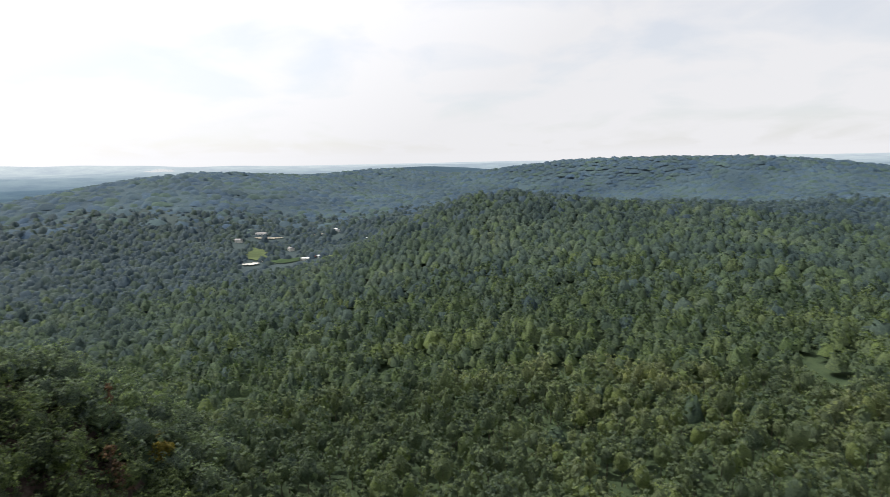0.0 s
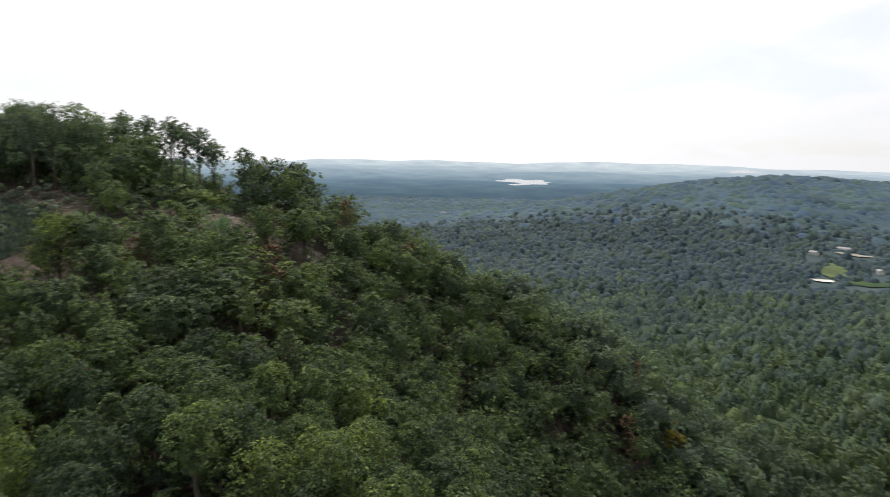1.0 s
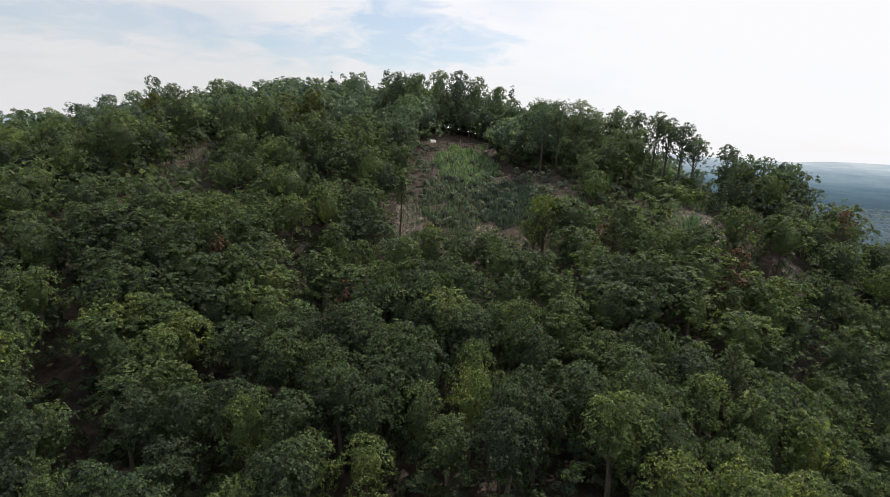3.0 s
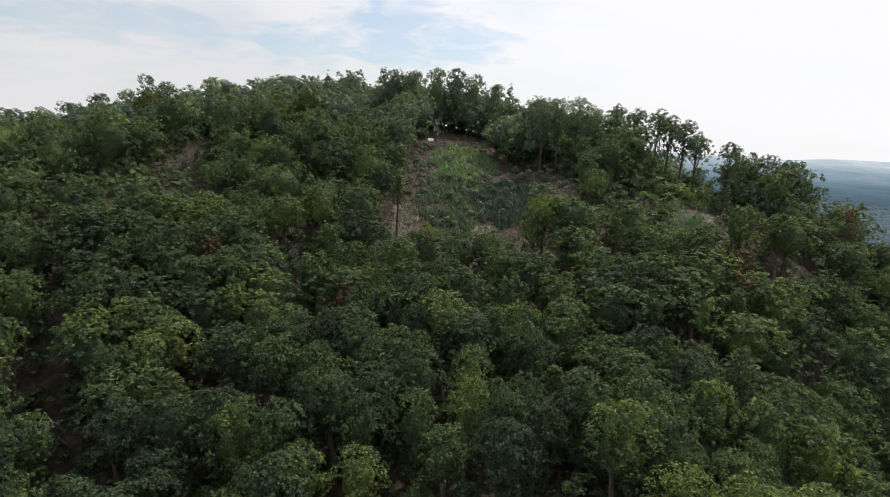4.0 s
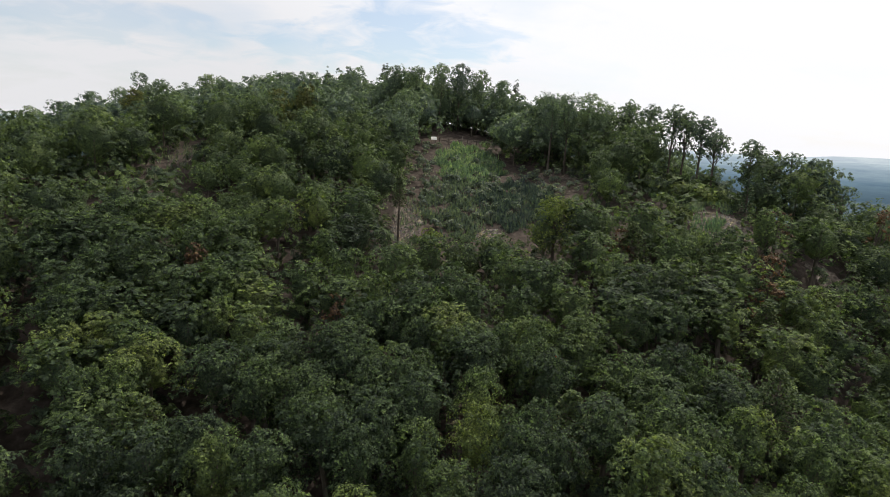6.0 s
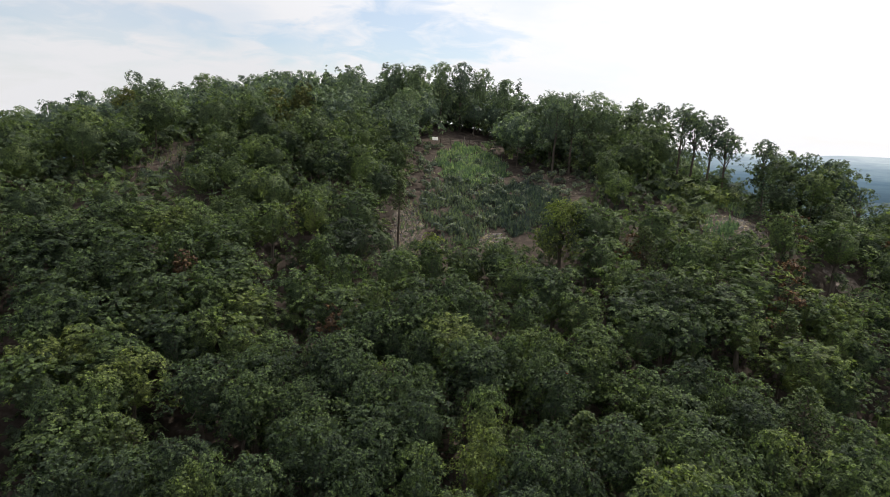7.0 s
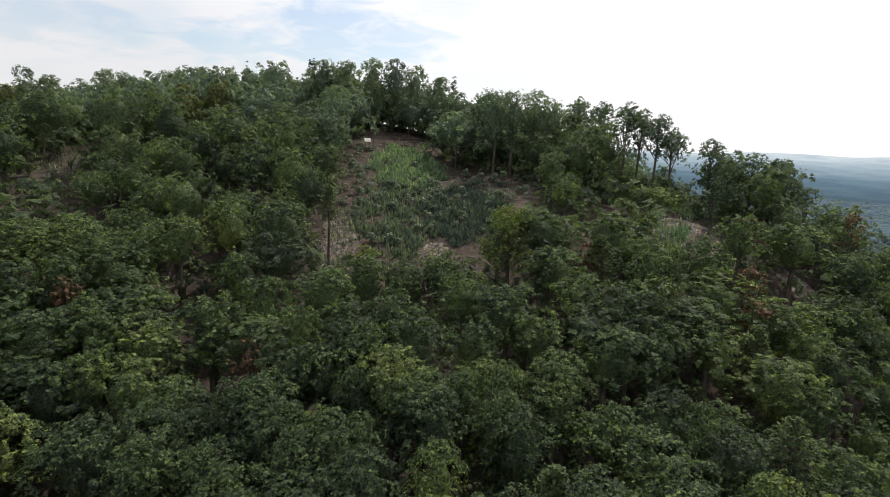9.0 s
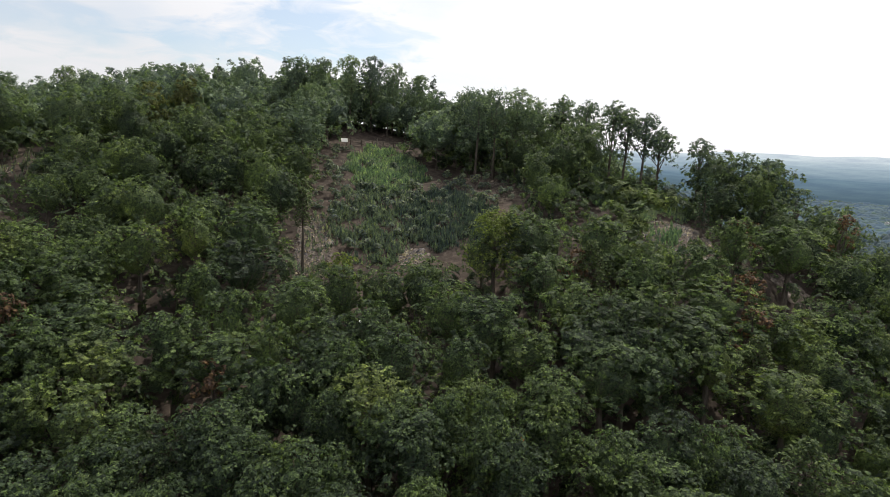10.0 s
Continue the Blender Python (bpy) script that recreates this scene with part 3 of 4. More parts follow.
def forest(name, label, kinds, x, y, scale, mat, sink=0.5, trunks=True, smooth=True):
    """Woods past counting: crowns (points and quads, one of several kinds for each tree) joined into one object."""
    z = ground(x, y) - sink
    pick = rng.integers(0, len(kinds), len(x))
    turn = rng.uniform(0, 6.2832, len(x))
    verts, faces, done = [], [], 0
    for k, (v, f) in enumerate(kinds):
        own = np.nonzero(pick == k)[0]
        c, s = np.cos(turn[own])[:, None], np.sin(turn[own])[:, None]
        size = scale[own][:, None]
        verts.append(np.stack([(v[None, :, 0] * c - v[None, :, 1] * s) * size + x[own][:, None],
                               (v[None, :, 0] * s + v[None, :, 1] * c) * size + y[own][:, None],
                               v[None, :, 2] * size + z[own][:, None]], -1).reshape(-1, 3))
        faces.append((f[None] + done + (np.arange(len(own)) * len(v))[:, None, None]).reshape(-1, 4))
        done += len(own) * len(v)
    ob = mesh_object(name, np.concatenate(verts), np.concatenate(faces), [mat], smooth=smooth)
    tagged(ob, label, "forest", kind="stuff")
    if trunks:
        ring = np.array([(math.cos(a), math.sin(a)) for a in (0, 2.09, 4.19)])
        low = np.stack([x[:, None] + ring[:, 0] * 0.2, y[:, None] + ring[:, 1] * 0.2, np.repeat(z[:, None] - 0.5, 3, 1)], -1)
        top = np.stack([x[:, None] + ring[:, 0] * 0.08, y[:, None] + ring[:, 1] * 0.08, np.repeat(z[:, None], 3, 1) + 7.0 * scale[:, None]], -1)
        v = np.concatenate([low, top], 1).reshape(-1, 3)
        f = np.array([(0, 1, 4, 3), (1, 2, 5, 4), (2, 0, 3, 5)])
        f = (f[None] + (np.arange(len(x)) * 6)[:, None, None]).reshape(-1, 4)
        tagged(mesh_object("trunks", v, f, [BARK], ob), kind="stuff")
    return ob


# oaks on the near slope that stand out one by one, from the foot of the slope upwards: place and half-width of the crown
FOOT = [(20.1, 48.6, 2.9), (9.1, 48.6, 2.7), (6.3, 48.7, 2.7), (-26.4, 50.0, 3.3), (-12.8, 50.0, 3.3), (-5.3, 50.0, 2.8), (-16.2, 50.0, 3.0), (18.4, 50.2, 4.1),
         (-0.9, 50.5, 2.6), (-22.2, 51.0, 3.5), (8.1, 51.4, 2.6), (3.6, 51.7, 2.6), (13.6, 52.0, 3.8), (-8.1, 52.4, 3.3), (-18.4, 52.5, 3.5), (-4.0, 52.9, 2.9),
         (25.0, 53.0, 3.3), (19.1, 53.3, 3.6), (-11.0, 54.3, 2.8), (-4.9, 54.8, 3.8), (-27.9, 54.8, 5.0), (3.7, 55.5, 2.7), (-1.3, 55.7, 3.6), (-9.0, 56.5, 3.6),
         (-30.5, 56.5, 2.9), (18.3, 56.9, 4.0), (-27.8, 57.9, 3.3), (-16.0, 58.0, 2.7)]
LOWER = [(25.0, 58.0, 3.8), (-5.9, 58.3, 3.1), (10.0, 58.6, 3.1), (-11.4, 59.1, 2.9), (23.1, 59.7, 2.6), (-34.2, 59.7, 4.0), (17.0, 59.8, 3.4), (-15.3, 59.8, 4.2),
         (35.5, 59.9, 3.6), (-3.9, 60.4, 3.6), (-1.3, 60.4, 2.6), (21.0, 60.6, 3.5), (-20.3, 60.6, 4.0), (8.8, 60.9, 2.9), (-26.9, 61.1, 4.2), (4.0, 61.2, 3.6),
         (-35.8, 61.3, 3.1), (-8.3, 61.9, 3.7), (-32.9, 62.3, 3.1), (13.5, 62.5, 3.5), (-28.7, 62.6, 3.5), (-15.8, 62.8, 3.6), (9.7, 63.9, 2.7), (3.1, 64.0, 4.0),
         (6.3, 64.0, 2.6), (-10.8, 64.3, 3.1), (-8.7, 64.9, 3.7), (-32.3, 65.0, 5.0)]
MIDDLE = [(13.8, 65.0, 3.6), (-15.7, 65.5, 3.7), (-36.5, 65.7, 3.4), (-1.7, 65.9, 2.6), (-39.1, 66.2, 2.9), (-25.8, 67.0, 4.0), (0.8, 67.2, 4.5), (-19.7, 67.3, 3.8),
         (38.2, 67.4, 4.0), (-23.3, 67.8, 2.7), (-35.2, 67.8, 4.3), (35.8, 68.2, 4.8), (19.5, 68.3, 4.9), (-30.5, 68.4, 4.2), (-7.5, 68.7, 3.4), (-4.8, 68.9, 3.4),
         (24.7, 70.1, 3.6), (-0.5, 70.2, 2.6), (-39.4, 70.9, 5.0), (8.2, 71.1, 3.0), (-2.6, 71.4, 3.6), (22.7, 71.4, 3.6), (-28.5, 71.5, 4.3), (-24.1, 71.6, 2.8),
         (30.6, 71.6, 4.8), (2.7, 72.0, 3.8), (14.0, 72.7, 4.0), (-38.0, 72.7, 3.1)]
UPPER = [(-43.9, 73.1, 3.3), (-21.2, 73.2, 4.7), (-33.0, 73.7, 4.0), (19.4, 73.7, 4.2), (-11.3, 73.9, 5.0), (-26.2, 74.0, 4.3), (42.0, 74.1, 3.7), (29.1, 74.4, 5.0),
         (44.7, 74.4, 4.4), (-35.5, 74.5, 3.6), (-7.6, 75.0, 2.8), (22.3, 75.1, 3.8), (11.8, 75.2, 4.3), (-41.6, 75.9, 4.9), (-15.9, 76.1, 3.8), (-3.3, 76.2, 4.2),
         (-46.1, 76.4, 3.4), (-23.3, 76.6, 4.9), (-34.2, 77.0, 4.2), (40.8, 77.2, 4.4), (-37.9, 77.2, 4.3), (26.4, 77.3, 4.2), (-44.5, 77.5, 4.5), (0.9, 77.8, 3.7),
         (45.7, 78.4, 4.1), (19.9, 78.4, 4.4), (-11.7, 78.5, 3.1), (34.3, 78.7, 4.8)]
HIGH = [(-30.5, 78.9, 3.1), (8.0, 79.0, 4.3), (-24.5, 79.6, 5.0), (-42.3, 79.8, 5.0), (28.0, 80.6, 3.3), (-6.2, 81.0, 4.4), (-40.6, 82.0, 4.0), (-27.1, 82.2, 4.3),
         (35.4, 83.1, 3.3), (18.5, 83.5, 4.2), (-33.6, 83.6, 4.0), (-15.0, 84.3, 3.1), (-1.9, 84.4, 3.1), (-37.4, 84.6, 4.7), (-31.9, 85.7, 4.0), (-26.2, 86.1, 3.4),
         (25.6, 87.8, 4.5), (42.4, 88.2, 3.3), (49.9, 88.6, 5.0), (-12.3, 88.9, 4.9), (-23.1, 89.4, 4.0), (18.7, 90.4, 4.5), (-18.6, 93.4, 3.5), (-13.0, 96.1, 5.0)]
STAND = np.array(FOOT + LOWER + MIDDLE + UPPER + HIGH)

# the rest of the stand fills in between and around them
sx, sy = scatter(4.5, -150, 150, 28, 214)
wx, wy = scatter(6.1, -150, 150, 28, 214)
wide = np.hypot(wx, wy - 12) > 84
close = np.hypot(sx, sy - 12) < 82
ex, ey = scatter(4.9, 80, 150, 28, 104)
wide &= ~((wx > 80) & (wy < 104))
sx, sy = np.concatenate([sx[close & (sx <= 80)], wx[wide], ex]), np.concatenate([sy[close & (sx <= 80)], wy[wide], ey])
sh = heading_of(sx, sy)
sd = np.hypot(sx, sy - 12)
keep = (sh > -50) & (sh < 72) & ~open_glade(sx, sy, GLADES + LOW) & (sd > 31)
keep &= ~((sx > 64) & (sy > 124)) & ~((sx > 100) & (sy > 108)) & ~((sx < -88) & (sy > 150)) & ~((sx > 30) & (sy > 165)) & (sy < 207)
gap = np.hypot(sx[:, None] - STAND[None, :, 0], sy[:, None] - STAND[None, :, 1]) - STAND[None, :, 2]
keep &= gap.min(1) > 0.5
sx, sy, sd = sx[keep], sy[keep], sd[keep]
between = (np.abs(heading_of(sx, sy - 14)) < 36) & (sy < 97) & (sy > 46)
order = np.argsort(sd)
near, rest = order[:110], order[110:]


def slope_oak(i, clusters, each, size):
    return make_tree("oak_tree", "leafy green oak standing in the dense hillside woods", "tree", np.random.default_rng(20 + i),
                     10.0, 3.1, clusters, each, size, OAK, group="oaks on the near slope")


oaks = [slope_oak(i, 270, 11, 0.14) for i in range(10)]
plain = [slope_oak(i + 10, 150, 8, 0.20) for i in range(10)]
stand = [(x, y, r / 3.1, rng.uniform(0.93, 1.05), np.hypot(x, y - 14) < 55) for x, y, r in STAND]
for i in near:
    size = rng.uniform(0.8, 1.2)
    stand.append((sx[i], sy[i], size, (0.62 + 0.2 * size) if between[i] else 0.28 + 0.72 * size, sd[i] < 48))
done = {True: 0, False: 0}
for x, y, size, tall, full in stand:
    kinds = oaks if full else plain
    m = Matrix.LocRotScale((x, y, float(ground(x, y))), Euler((0, 0, rng.uniform(0, 6.28))), None)
    if done[bool(full)] < len(kinds):
        tree = kinds[done[bool(full)]]
        tree.matrix_basis = m
    else:
        tree = copy_thing(kinds[int(rng.integers(0, len(kinds)))], m)
    done[bool(full)] += 1
    tree.scale = (size, size * rng.uniform(0.9, 1.1), tall)


def slope_crowns(seed, kinds, clusters, each, size):
    made = []
    for i in range(kinds):
        tall, spread = 9.0 + (i % 5) * 0.5, 4.4 + (i % 3) * 0.4
        made.append(bough_crown(np.random.default_rng(seed + i), tall * 0.97, spread, clusters, each, size, 0.36, 18, 0.5, 1.0))
    return made


high = np.clip((sy - 105) / 50, 0, 1) * 0.11
scale = np.where(rng.random(len(sx)) < 0.25, rng.uniform(1.1, 1.3, len(sx)), rng.uniform(0.75, 1.1, len(sx))) + high
scale = np.where(between, scale * 0.72, scale)
inner = rest[sd[rest] < 125]
outer = rest[sd[rest] >= 125]
# woods farther up wear the leaf colours with haze in them
forest("hillside_forest", "dense green oak woods over the hillside", slope_crowns(60, 12, 115, 6, 0.29), sx[inner], sy[inner], scale[inner], SLOPE_HAZED, smooth=False)
forest("hilltop_forest", "dense green oak woods over the hilltop", slope_crowns(560, 12, 66, 6, 0.37), sx[outer], sy[outer], scale[outer], CREST_HAZED, smooth=False)

# young growth between the stems
ux, uy = scatter(3.3, -80, 132, 30, 188)
uh = heading_of(ux, uy)
keep = (uh > -48) & (uh < 75) & ~open_glade(ux, uy, GLADES[:7] + GLADES[9:] + [(6, 104, 14, 11)])
low_kinds = [leaves_on(np.random.default_rng(90 + i), [(0, 0, 1.6, 1.2), (0.8, 0.3, 1.0, 0.8), (-0.7, 0.4, 1.2, 0.9), (0.1, -0.8, 2.2, 0.8)], 18, 0.55) for i in range(6)]
forest("young_growth", "dark young growth under the hillside oaks", low_kinds, ux[keep], uy[keep], rng.uniform(0.7, 1.7, keep.sum()), SLOPE_HAZED, 0.3, trunks=False)


# woods on the lower slope, in the valley and on the long hill behind it; the farther, the coarser, and from the low
# ridge on the bluer, for haze
def belt(spacing, near, far, first, last, x0, x1, y0, y1, fade=0.0, end=9999.0):
    x, y = scatter(spacing, x0, x1, y0, y1)
    away, head = np.hypot(x, y), heading_of(x, y)
    edge = away + rng.uniform(-1, 1, len(x)) * fade
    keep = (edge > near) & (edge <= far) & (away < end) & (head > first) & (head < last) & ~open_valley(x, y)
    keep &= rng.random(len(x)) > 0.04
    return x[keep], y[keep]


def crowns(seed, kinds, tall, spread, count, size, cells=4, wild=0.3, low=0.5, top=0.9, fill=1.0):
    made = []
    for i in range(kinds):
        h, r = tall * (0.86 + 0.09 * (i % 4)), spread * (0.9 + 0.1 * (i % 3))
        mass = core(np.random.default_rng(seed + 40 + i), h * low, h * top, r * fill, cells)
        if count:
            mass = joined(mass, leaves_on(np.random.default_rng(seed + i), oak_lobes(np.random.default_rng(seed + 20 + i), h, r, 10), count, size, wild=wild))
        made.append(mass)
    return made


def stand_of(name, label, kinds, place, mat, sink=0.5, trunks=False):
    x, y = place
    return forest(name, label, kinds, x, y, np.clip(rng.normal(0.95, 0.2, len(x)), 0.55, 1.5), mat, sink, trunks)


# under the line of flight
fx, fy = scatter(5.0, -80, 95, -70, 44)
below = (np.hypot(fx, fy - 12) <= 31) & (fy < 34)
below &= fx > -25
below |= (heading_of(fx, fy) < -50) & (fx > -50) & (fy > 10) | (heading_of(fx, fy) > 72) & (heading_of(fx, fy) < 150) & (np.hypot(fx, fy) <= 88)
stand_of("near_slope_forest", "green woods on the slope under the flight", [bough_crown(np.random.default_rng(240 + i), 9.2 + 0.5 * (i % 3), 3.2 + 0.3 * (i % 2), 36, 6, 0.37) for i in range(8)], (fx[below], fy[below]), OAK, trunks=True)
bx1, by1 = belt(5.4, 88, 230, 24, 136, -20, 240, -240, 240)
clear = ~((heading_of(bx1, by1) < 72) & (bx1 < 150) & (by1 > 28) & (by1 < 214))
stand_of("lower_slope_forest", "mixed green woods at the foot of the hill", [bough_crown(np.random.default_rng(140 + i), 9.4 + (i % 4) * 0.9, 3.4 + (i % 3) * 0.4, 19, 6, 0.48, 0.35) for i in range(12)], (bx1[clear], by1[clear]), FOOTHILL, trunks=True)
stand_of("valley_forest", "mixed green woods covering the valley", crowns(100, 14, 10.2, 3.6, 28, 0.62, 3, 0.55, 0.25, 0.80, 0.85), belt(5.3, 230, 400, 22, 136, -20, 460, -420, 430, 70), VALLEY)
stand_of("mid_valley_forest", "green woods on the low ridge in the valley, bluer for haze", crowns(180, 14, 9.6, 4.1, 5, 0.9, 3, 0.45, 0.15, 0.88, 1.05), belt(5.8, 400, 640, 20, 136, -20, 720, -560, 720, 120), MIDWOOD_HAZED)
stand_of("far_valley_forest", "woods on the far side of the valley, blue-green for haze", crowns(200, 14, 9.0, 5.4, 0, 1.1, 3, 0.25, -0.05, 0.94, 1.15), belt(8.6, 640, 1150, 18, 136, -60, 1250, -920, 1250, 70), FARWOOD_HAZED, 2.6)
stand_of("distant_forest", "woods on the long hill, coloured blue-green for haze", crowns(220, 14, 8.0, 9.8, 0, 1.0, 3, 0.2, -0.15, 0.96, 1.4), belt(18.0, 1120, 2600, 14, 136, -200, 2600, -1900, 2600, 60, 2270), HILLWOOD_HAZED, 3.4)

# ---- single trees that stand out ----
def plant(tree, x, y, turn=0.0, size=1.0):
    tree.matrix_basis = Matrix.LocRotScale((x, y, float(ground(x, y))), Euler((0, 0, turn)), (size, size, size))
    return tree


# first row: added trees, mostly hidden, placed to shade the clearing
RIDGE = [(24, 150, 16.0), (29, 148, 16.5), (33, 145, 16.5), (37, 141, 16.5), (41, 136, 15.5), (27, 156, 15.0), (33, 152, 15.0),
         (20.8, 152, 16.5), (21, 146, 17.0), (20, 135, 17.5), (24, 138, 18.2), (28.5, 139, 18.5), (31.5, 136, 17.0), (35, 132.5, 17.8), (38, 127.5, 17.0), (40.5, 122.2, 16.6), (42.2, 120.4, 15.6), (44, 117.4, 15.0),
         (46.2, 116.2, 12.8), (50.6, 111.6, 12.2), (53, 110, 10.5), (55.4, 108.4, 12.2), (58.2, 106.6, 12.6), (62.5, 105.5, 10.6)]
for n, (x, y, tall) in enumerate(RIDGE):
    gen = np.random.default_rng(310 + n)
    n -= 7
    thin = 12 <= n <= 16
    tree = tagged(new("ridge_oak_tree"), "tall oak with a bare trunk and open crown on the ridge", "tree", "tall trees on the ridge")
    wide = (2.9 if n >= 6 else 3.9) + 0.6 * gen.random()
    part("trunk", trunk_mesh(gen, tall, 0.2, oak_lobes(gen, tall * 0.95, wide * 0.9, 14, 0.45), 10), BARK, tree)
    v, f = bough_crown(gen, tall * 0.94, wide, 130 if thin else 230, 9, 0.21, 0.60 if n >= 6 and not thin else 0.42, 18, 0 if n >= 6 else 0.4)
    mesh_object("crown", v, f, [CREST_HAZED], tree)
    plant(tree, x, y, gen.random() * 6)

PINES = [(-40, 180, 13.0), (-36, 182, 13.4), (-21, 190, 15.2), (-13, 194, 14.6), (-6, 198, 14.2), (13.8, 200, 17.6), (18.3, 200, 18.2), (-63, 167, 13.0)]
for n, (x, y, tall) in enumerate(PINES):
    plant(make_pine("pine_tree", "dark pine with flat gappy boughs on the hilltop", np.random.default_rng(330 + n), tall - 0.8, 2.4), x, y, n)



def make_slope_pine(name, label, gen, height, spread, leaf, count, low=0.3, tiers=13):
    """A pine among oaks: a straight stem with soft drooping tiers of needle sprays."""
    tree = tagged(new(name), label, "pine tree", "pines on the slope")
    bm = bmesh.new()
    tube(bm, [(0, 0, -0.6), (0.1, 0.0, height * 0.5), (0, 0, height * 0.98)], (0.2, 0.15, 0.03))
    sprays = [(0, 0, height * 0.97, 0.2)]
    for i in range(tiers):
        up = i / (tiers - 1)
        z, reach = height * (low + (0.95 - low) * up), spread * (1 - up) ** 0.7 * gen.uniform(0.8, 1.1) + 0.25
        for j in range(7):
            a = j * 0.9 + i * 1.3 + gen.normal() * 0.15
            x, y = math.cos(a) * reach, math.sin(a) * reach
            tube(bm, [(0, 0, z), (x * 0.6, y * 0.6, z + 0.1), (x, y, z - 0.15)], (0.06, 0.04, 0.02), 4)
            sprays += [(x * k, y * k, z + 0.1 - 0.2 * k, 0.22 + 0.28 * k * spread / 3) for k in (0.45, 0.75, 1.0)]
    part("trunk", bm, BARK, tree)
    v, f = leaves_on(gen, sprays, count, 0.13, -0.2, wild=0.5)
    mesh_object("crown", v, f, [leaf], tree)
    return tree


for n, (x, y, tall, spread, leaf, label) in enumerate([
        (30.0, 58.6, 11.6, 3.6, NEEDLE, "broad feathery pine among the hillside oaks"),
        (23.6, 84.0, 10.0, 3.0, NEEDLE, "grey-green feathery pine among the hillside oaks"),
        (36.0, 73.1, 9.6, 2.4, NEEDLE, "brownish thinning pine among the hillside oaks"),
        (-23.9, 54.8, 9.4, 2.6, NEEDLE, "soft yellow-green pine beside a broad oak"),
        (11.2, 54.4, 9.0, 2.4, NEEDLE, "flat-topped olive pine among the hillside oaks"),
        (5.9, 52.5, 9.2, 0.8, NEEDLE, "slim upright cedar among the hillside oaks"),
        (44.6, 99.2, 7.5, 0.98, PINE, "dark cedar in front of the bare earth bank"),
        (-7.5, 99.9, 11.0, 0.95, NEEDLE, "slender pine with a bare stem beside the scree")]):
    plant(make_slope_pine("cedar_tree" if spread < 1 else "slope_pine_tree", label, np.random.default_rng(340 + n), tall, spread, leaf, 900 if spread < 1 else 2600, 0.55 if tall == 11.0 else 0.2), x, y, n)
plant(make_tree("lime_sapling", "bright lime-green sapling at the foot of the scree", "tree", np.random.default_rng(349), 5.5, 2.2, 110, 9, 0.17, BRIGHT, thick=0.08, fill=0), -2.3, 94.5)
plant(make_tree("bright_oak_tree", "bright green broad oak at the foot of the clearing", "tree", np.random.default_rng(348), 9.8, 4.3, 340, 10, 0.19, BRIGHT, fill=0), 15.2, 92.0)

SUMMIT = [(-10.8, 147, 13.0), (-10.2, 139, 12.5), (-10.8, 131, 12.0), (-80.5, 166, 21.4), (-77, 169, 18.8), (-88.8, 158, 18.0), (-98.4, 150, 16.8), (-93, 153, 16.5), (-84, 163, 18.0), (-71.5, 172, 16.6), (-64.5, 178, 17.4), (-54.6, 182, 15.8),
          (-63, 165, 16.0), (-59, 168, 14.0), (-51, 174, 14.2), (-45, 176, 13.8), (-29, 184, 14.6), (-9.5, 158, 16.5), (-4, 166, 17.6), (1, 169, 18.0), (6, 171, 17.2), (12, 171, 15.6), (-15, 160, 16.0)]
for n, (x, y, tall) in enumerate(SUMMIT):
    plant(make_tree("summit_oak_tree", "tall leafy oak crowning the hilltop above the fence", "tree", np.random.default_rng(370 + n), tall * 0.94, 4.1, 260, 10, 0.21, CREST_HAZED, group="oaks on the summit", low=0.4, boughs=18), x, y, n)

plant(make_tree("yellow_tree", "yellowing tree among green woods on the lower slope", "tree", np.random.default_rng(400), 11.0, 3.0, 120, 9, 0.25, YELLOW), 119.5, 54.5)
plant(make_tree("russet_tree", "thin russet dying tree in the green lower woods", "tree", np.random.default_rng(401), 12.0, 1.2, 50, 8, 0.26, RUSSET, boughs=8), 118.5, 63.6)
for n, (x, y, tall) in enumerate([(40.5, 81.6, 9.0), (45.5, 91.3, 8.0), (37.5, 76.5, 10.0), (-29, 77, 9.5), (64, 97, 10.5), (76, 92, 10.0), (22, 84, 9.0), (105, 56.5, 10.5), (107, 59, 9.5), (-11, 70.5, 9.5)]):
    plant(make_tree("browned_tree", "half-dead tree with thin brown leaves on the slope", "tree", np.random.default_rng(405 + n), tall, 2.1, 85, 8, 0.15, RUSSET, boughs=9, group="browned trees", fill=0), x, y, n)
for n, (x, y, tall) in enumerate([(-31, 136, 12.5), (-35, 130, 12.0), (-62, 128, 11.0)]):
    plant(make_tree("olive_tree", "oak with dull yellowing leaves near the hilltop", "tree", np.random.default_rng(440 + n), tall, 3.6, 160, 9, 0.25, OLIVE, group="yellowing oaks"), x, y, n)
plant(make_tree("path_sapling", "small yellow-green sapling growing beside the hilltop path", "tree", np.random.default_rng(450), 3.4, 1.3, 50, 8, 0.16, OLIVE, boughs=7, thick=0.06), 11.5, 162.5)
red = tagged(new("red_sapling"), "slender sapling with a small scarlet leafy top", "tree")
red_base = float(ground(10.8, 60.8))
part("trunk", trunk_mesh(np.random.default_rng(420), 81.4 - red_base, 0.05, [(0, 0, 9, 0.3)], 0), BARK, red)
v, f = leaves_on(np.random.default_rng(421), [(0, 0, 80.9 - red_base, 0.16), (0.1, 0.1, 80.7 - red_base, 0.12)], 40, 0.09)
mesh_object("crown", v, f, [SCARLET], red, )
plant(red, 10.8, 60.8)


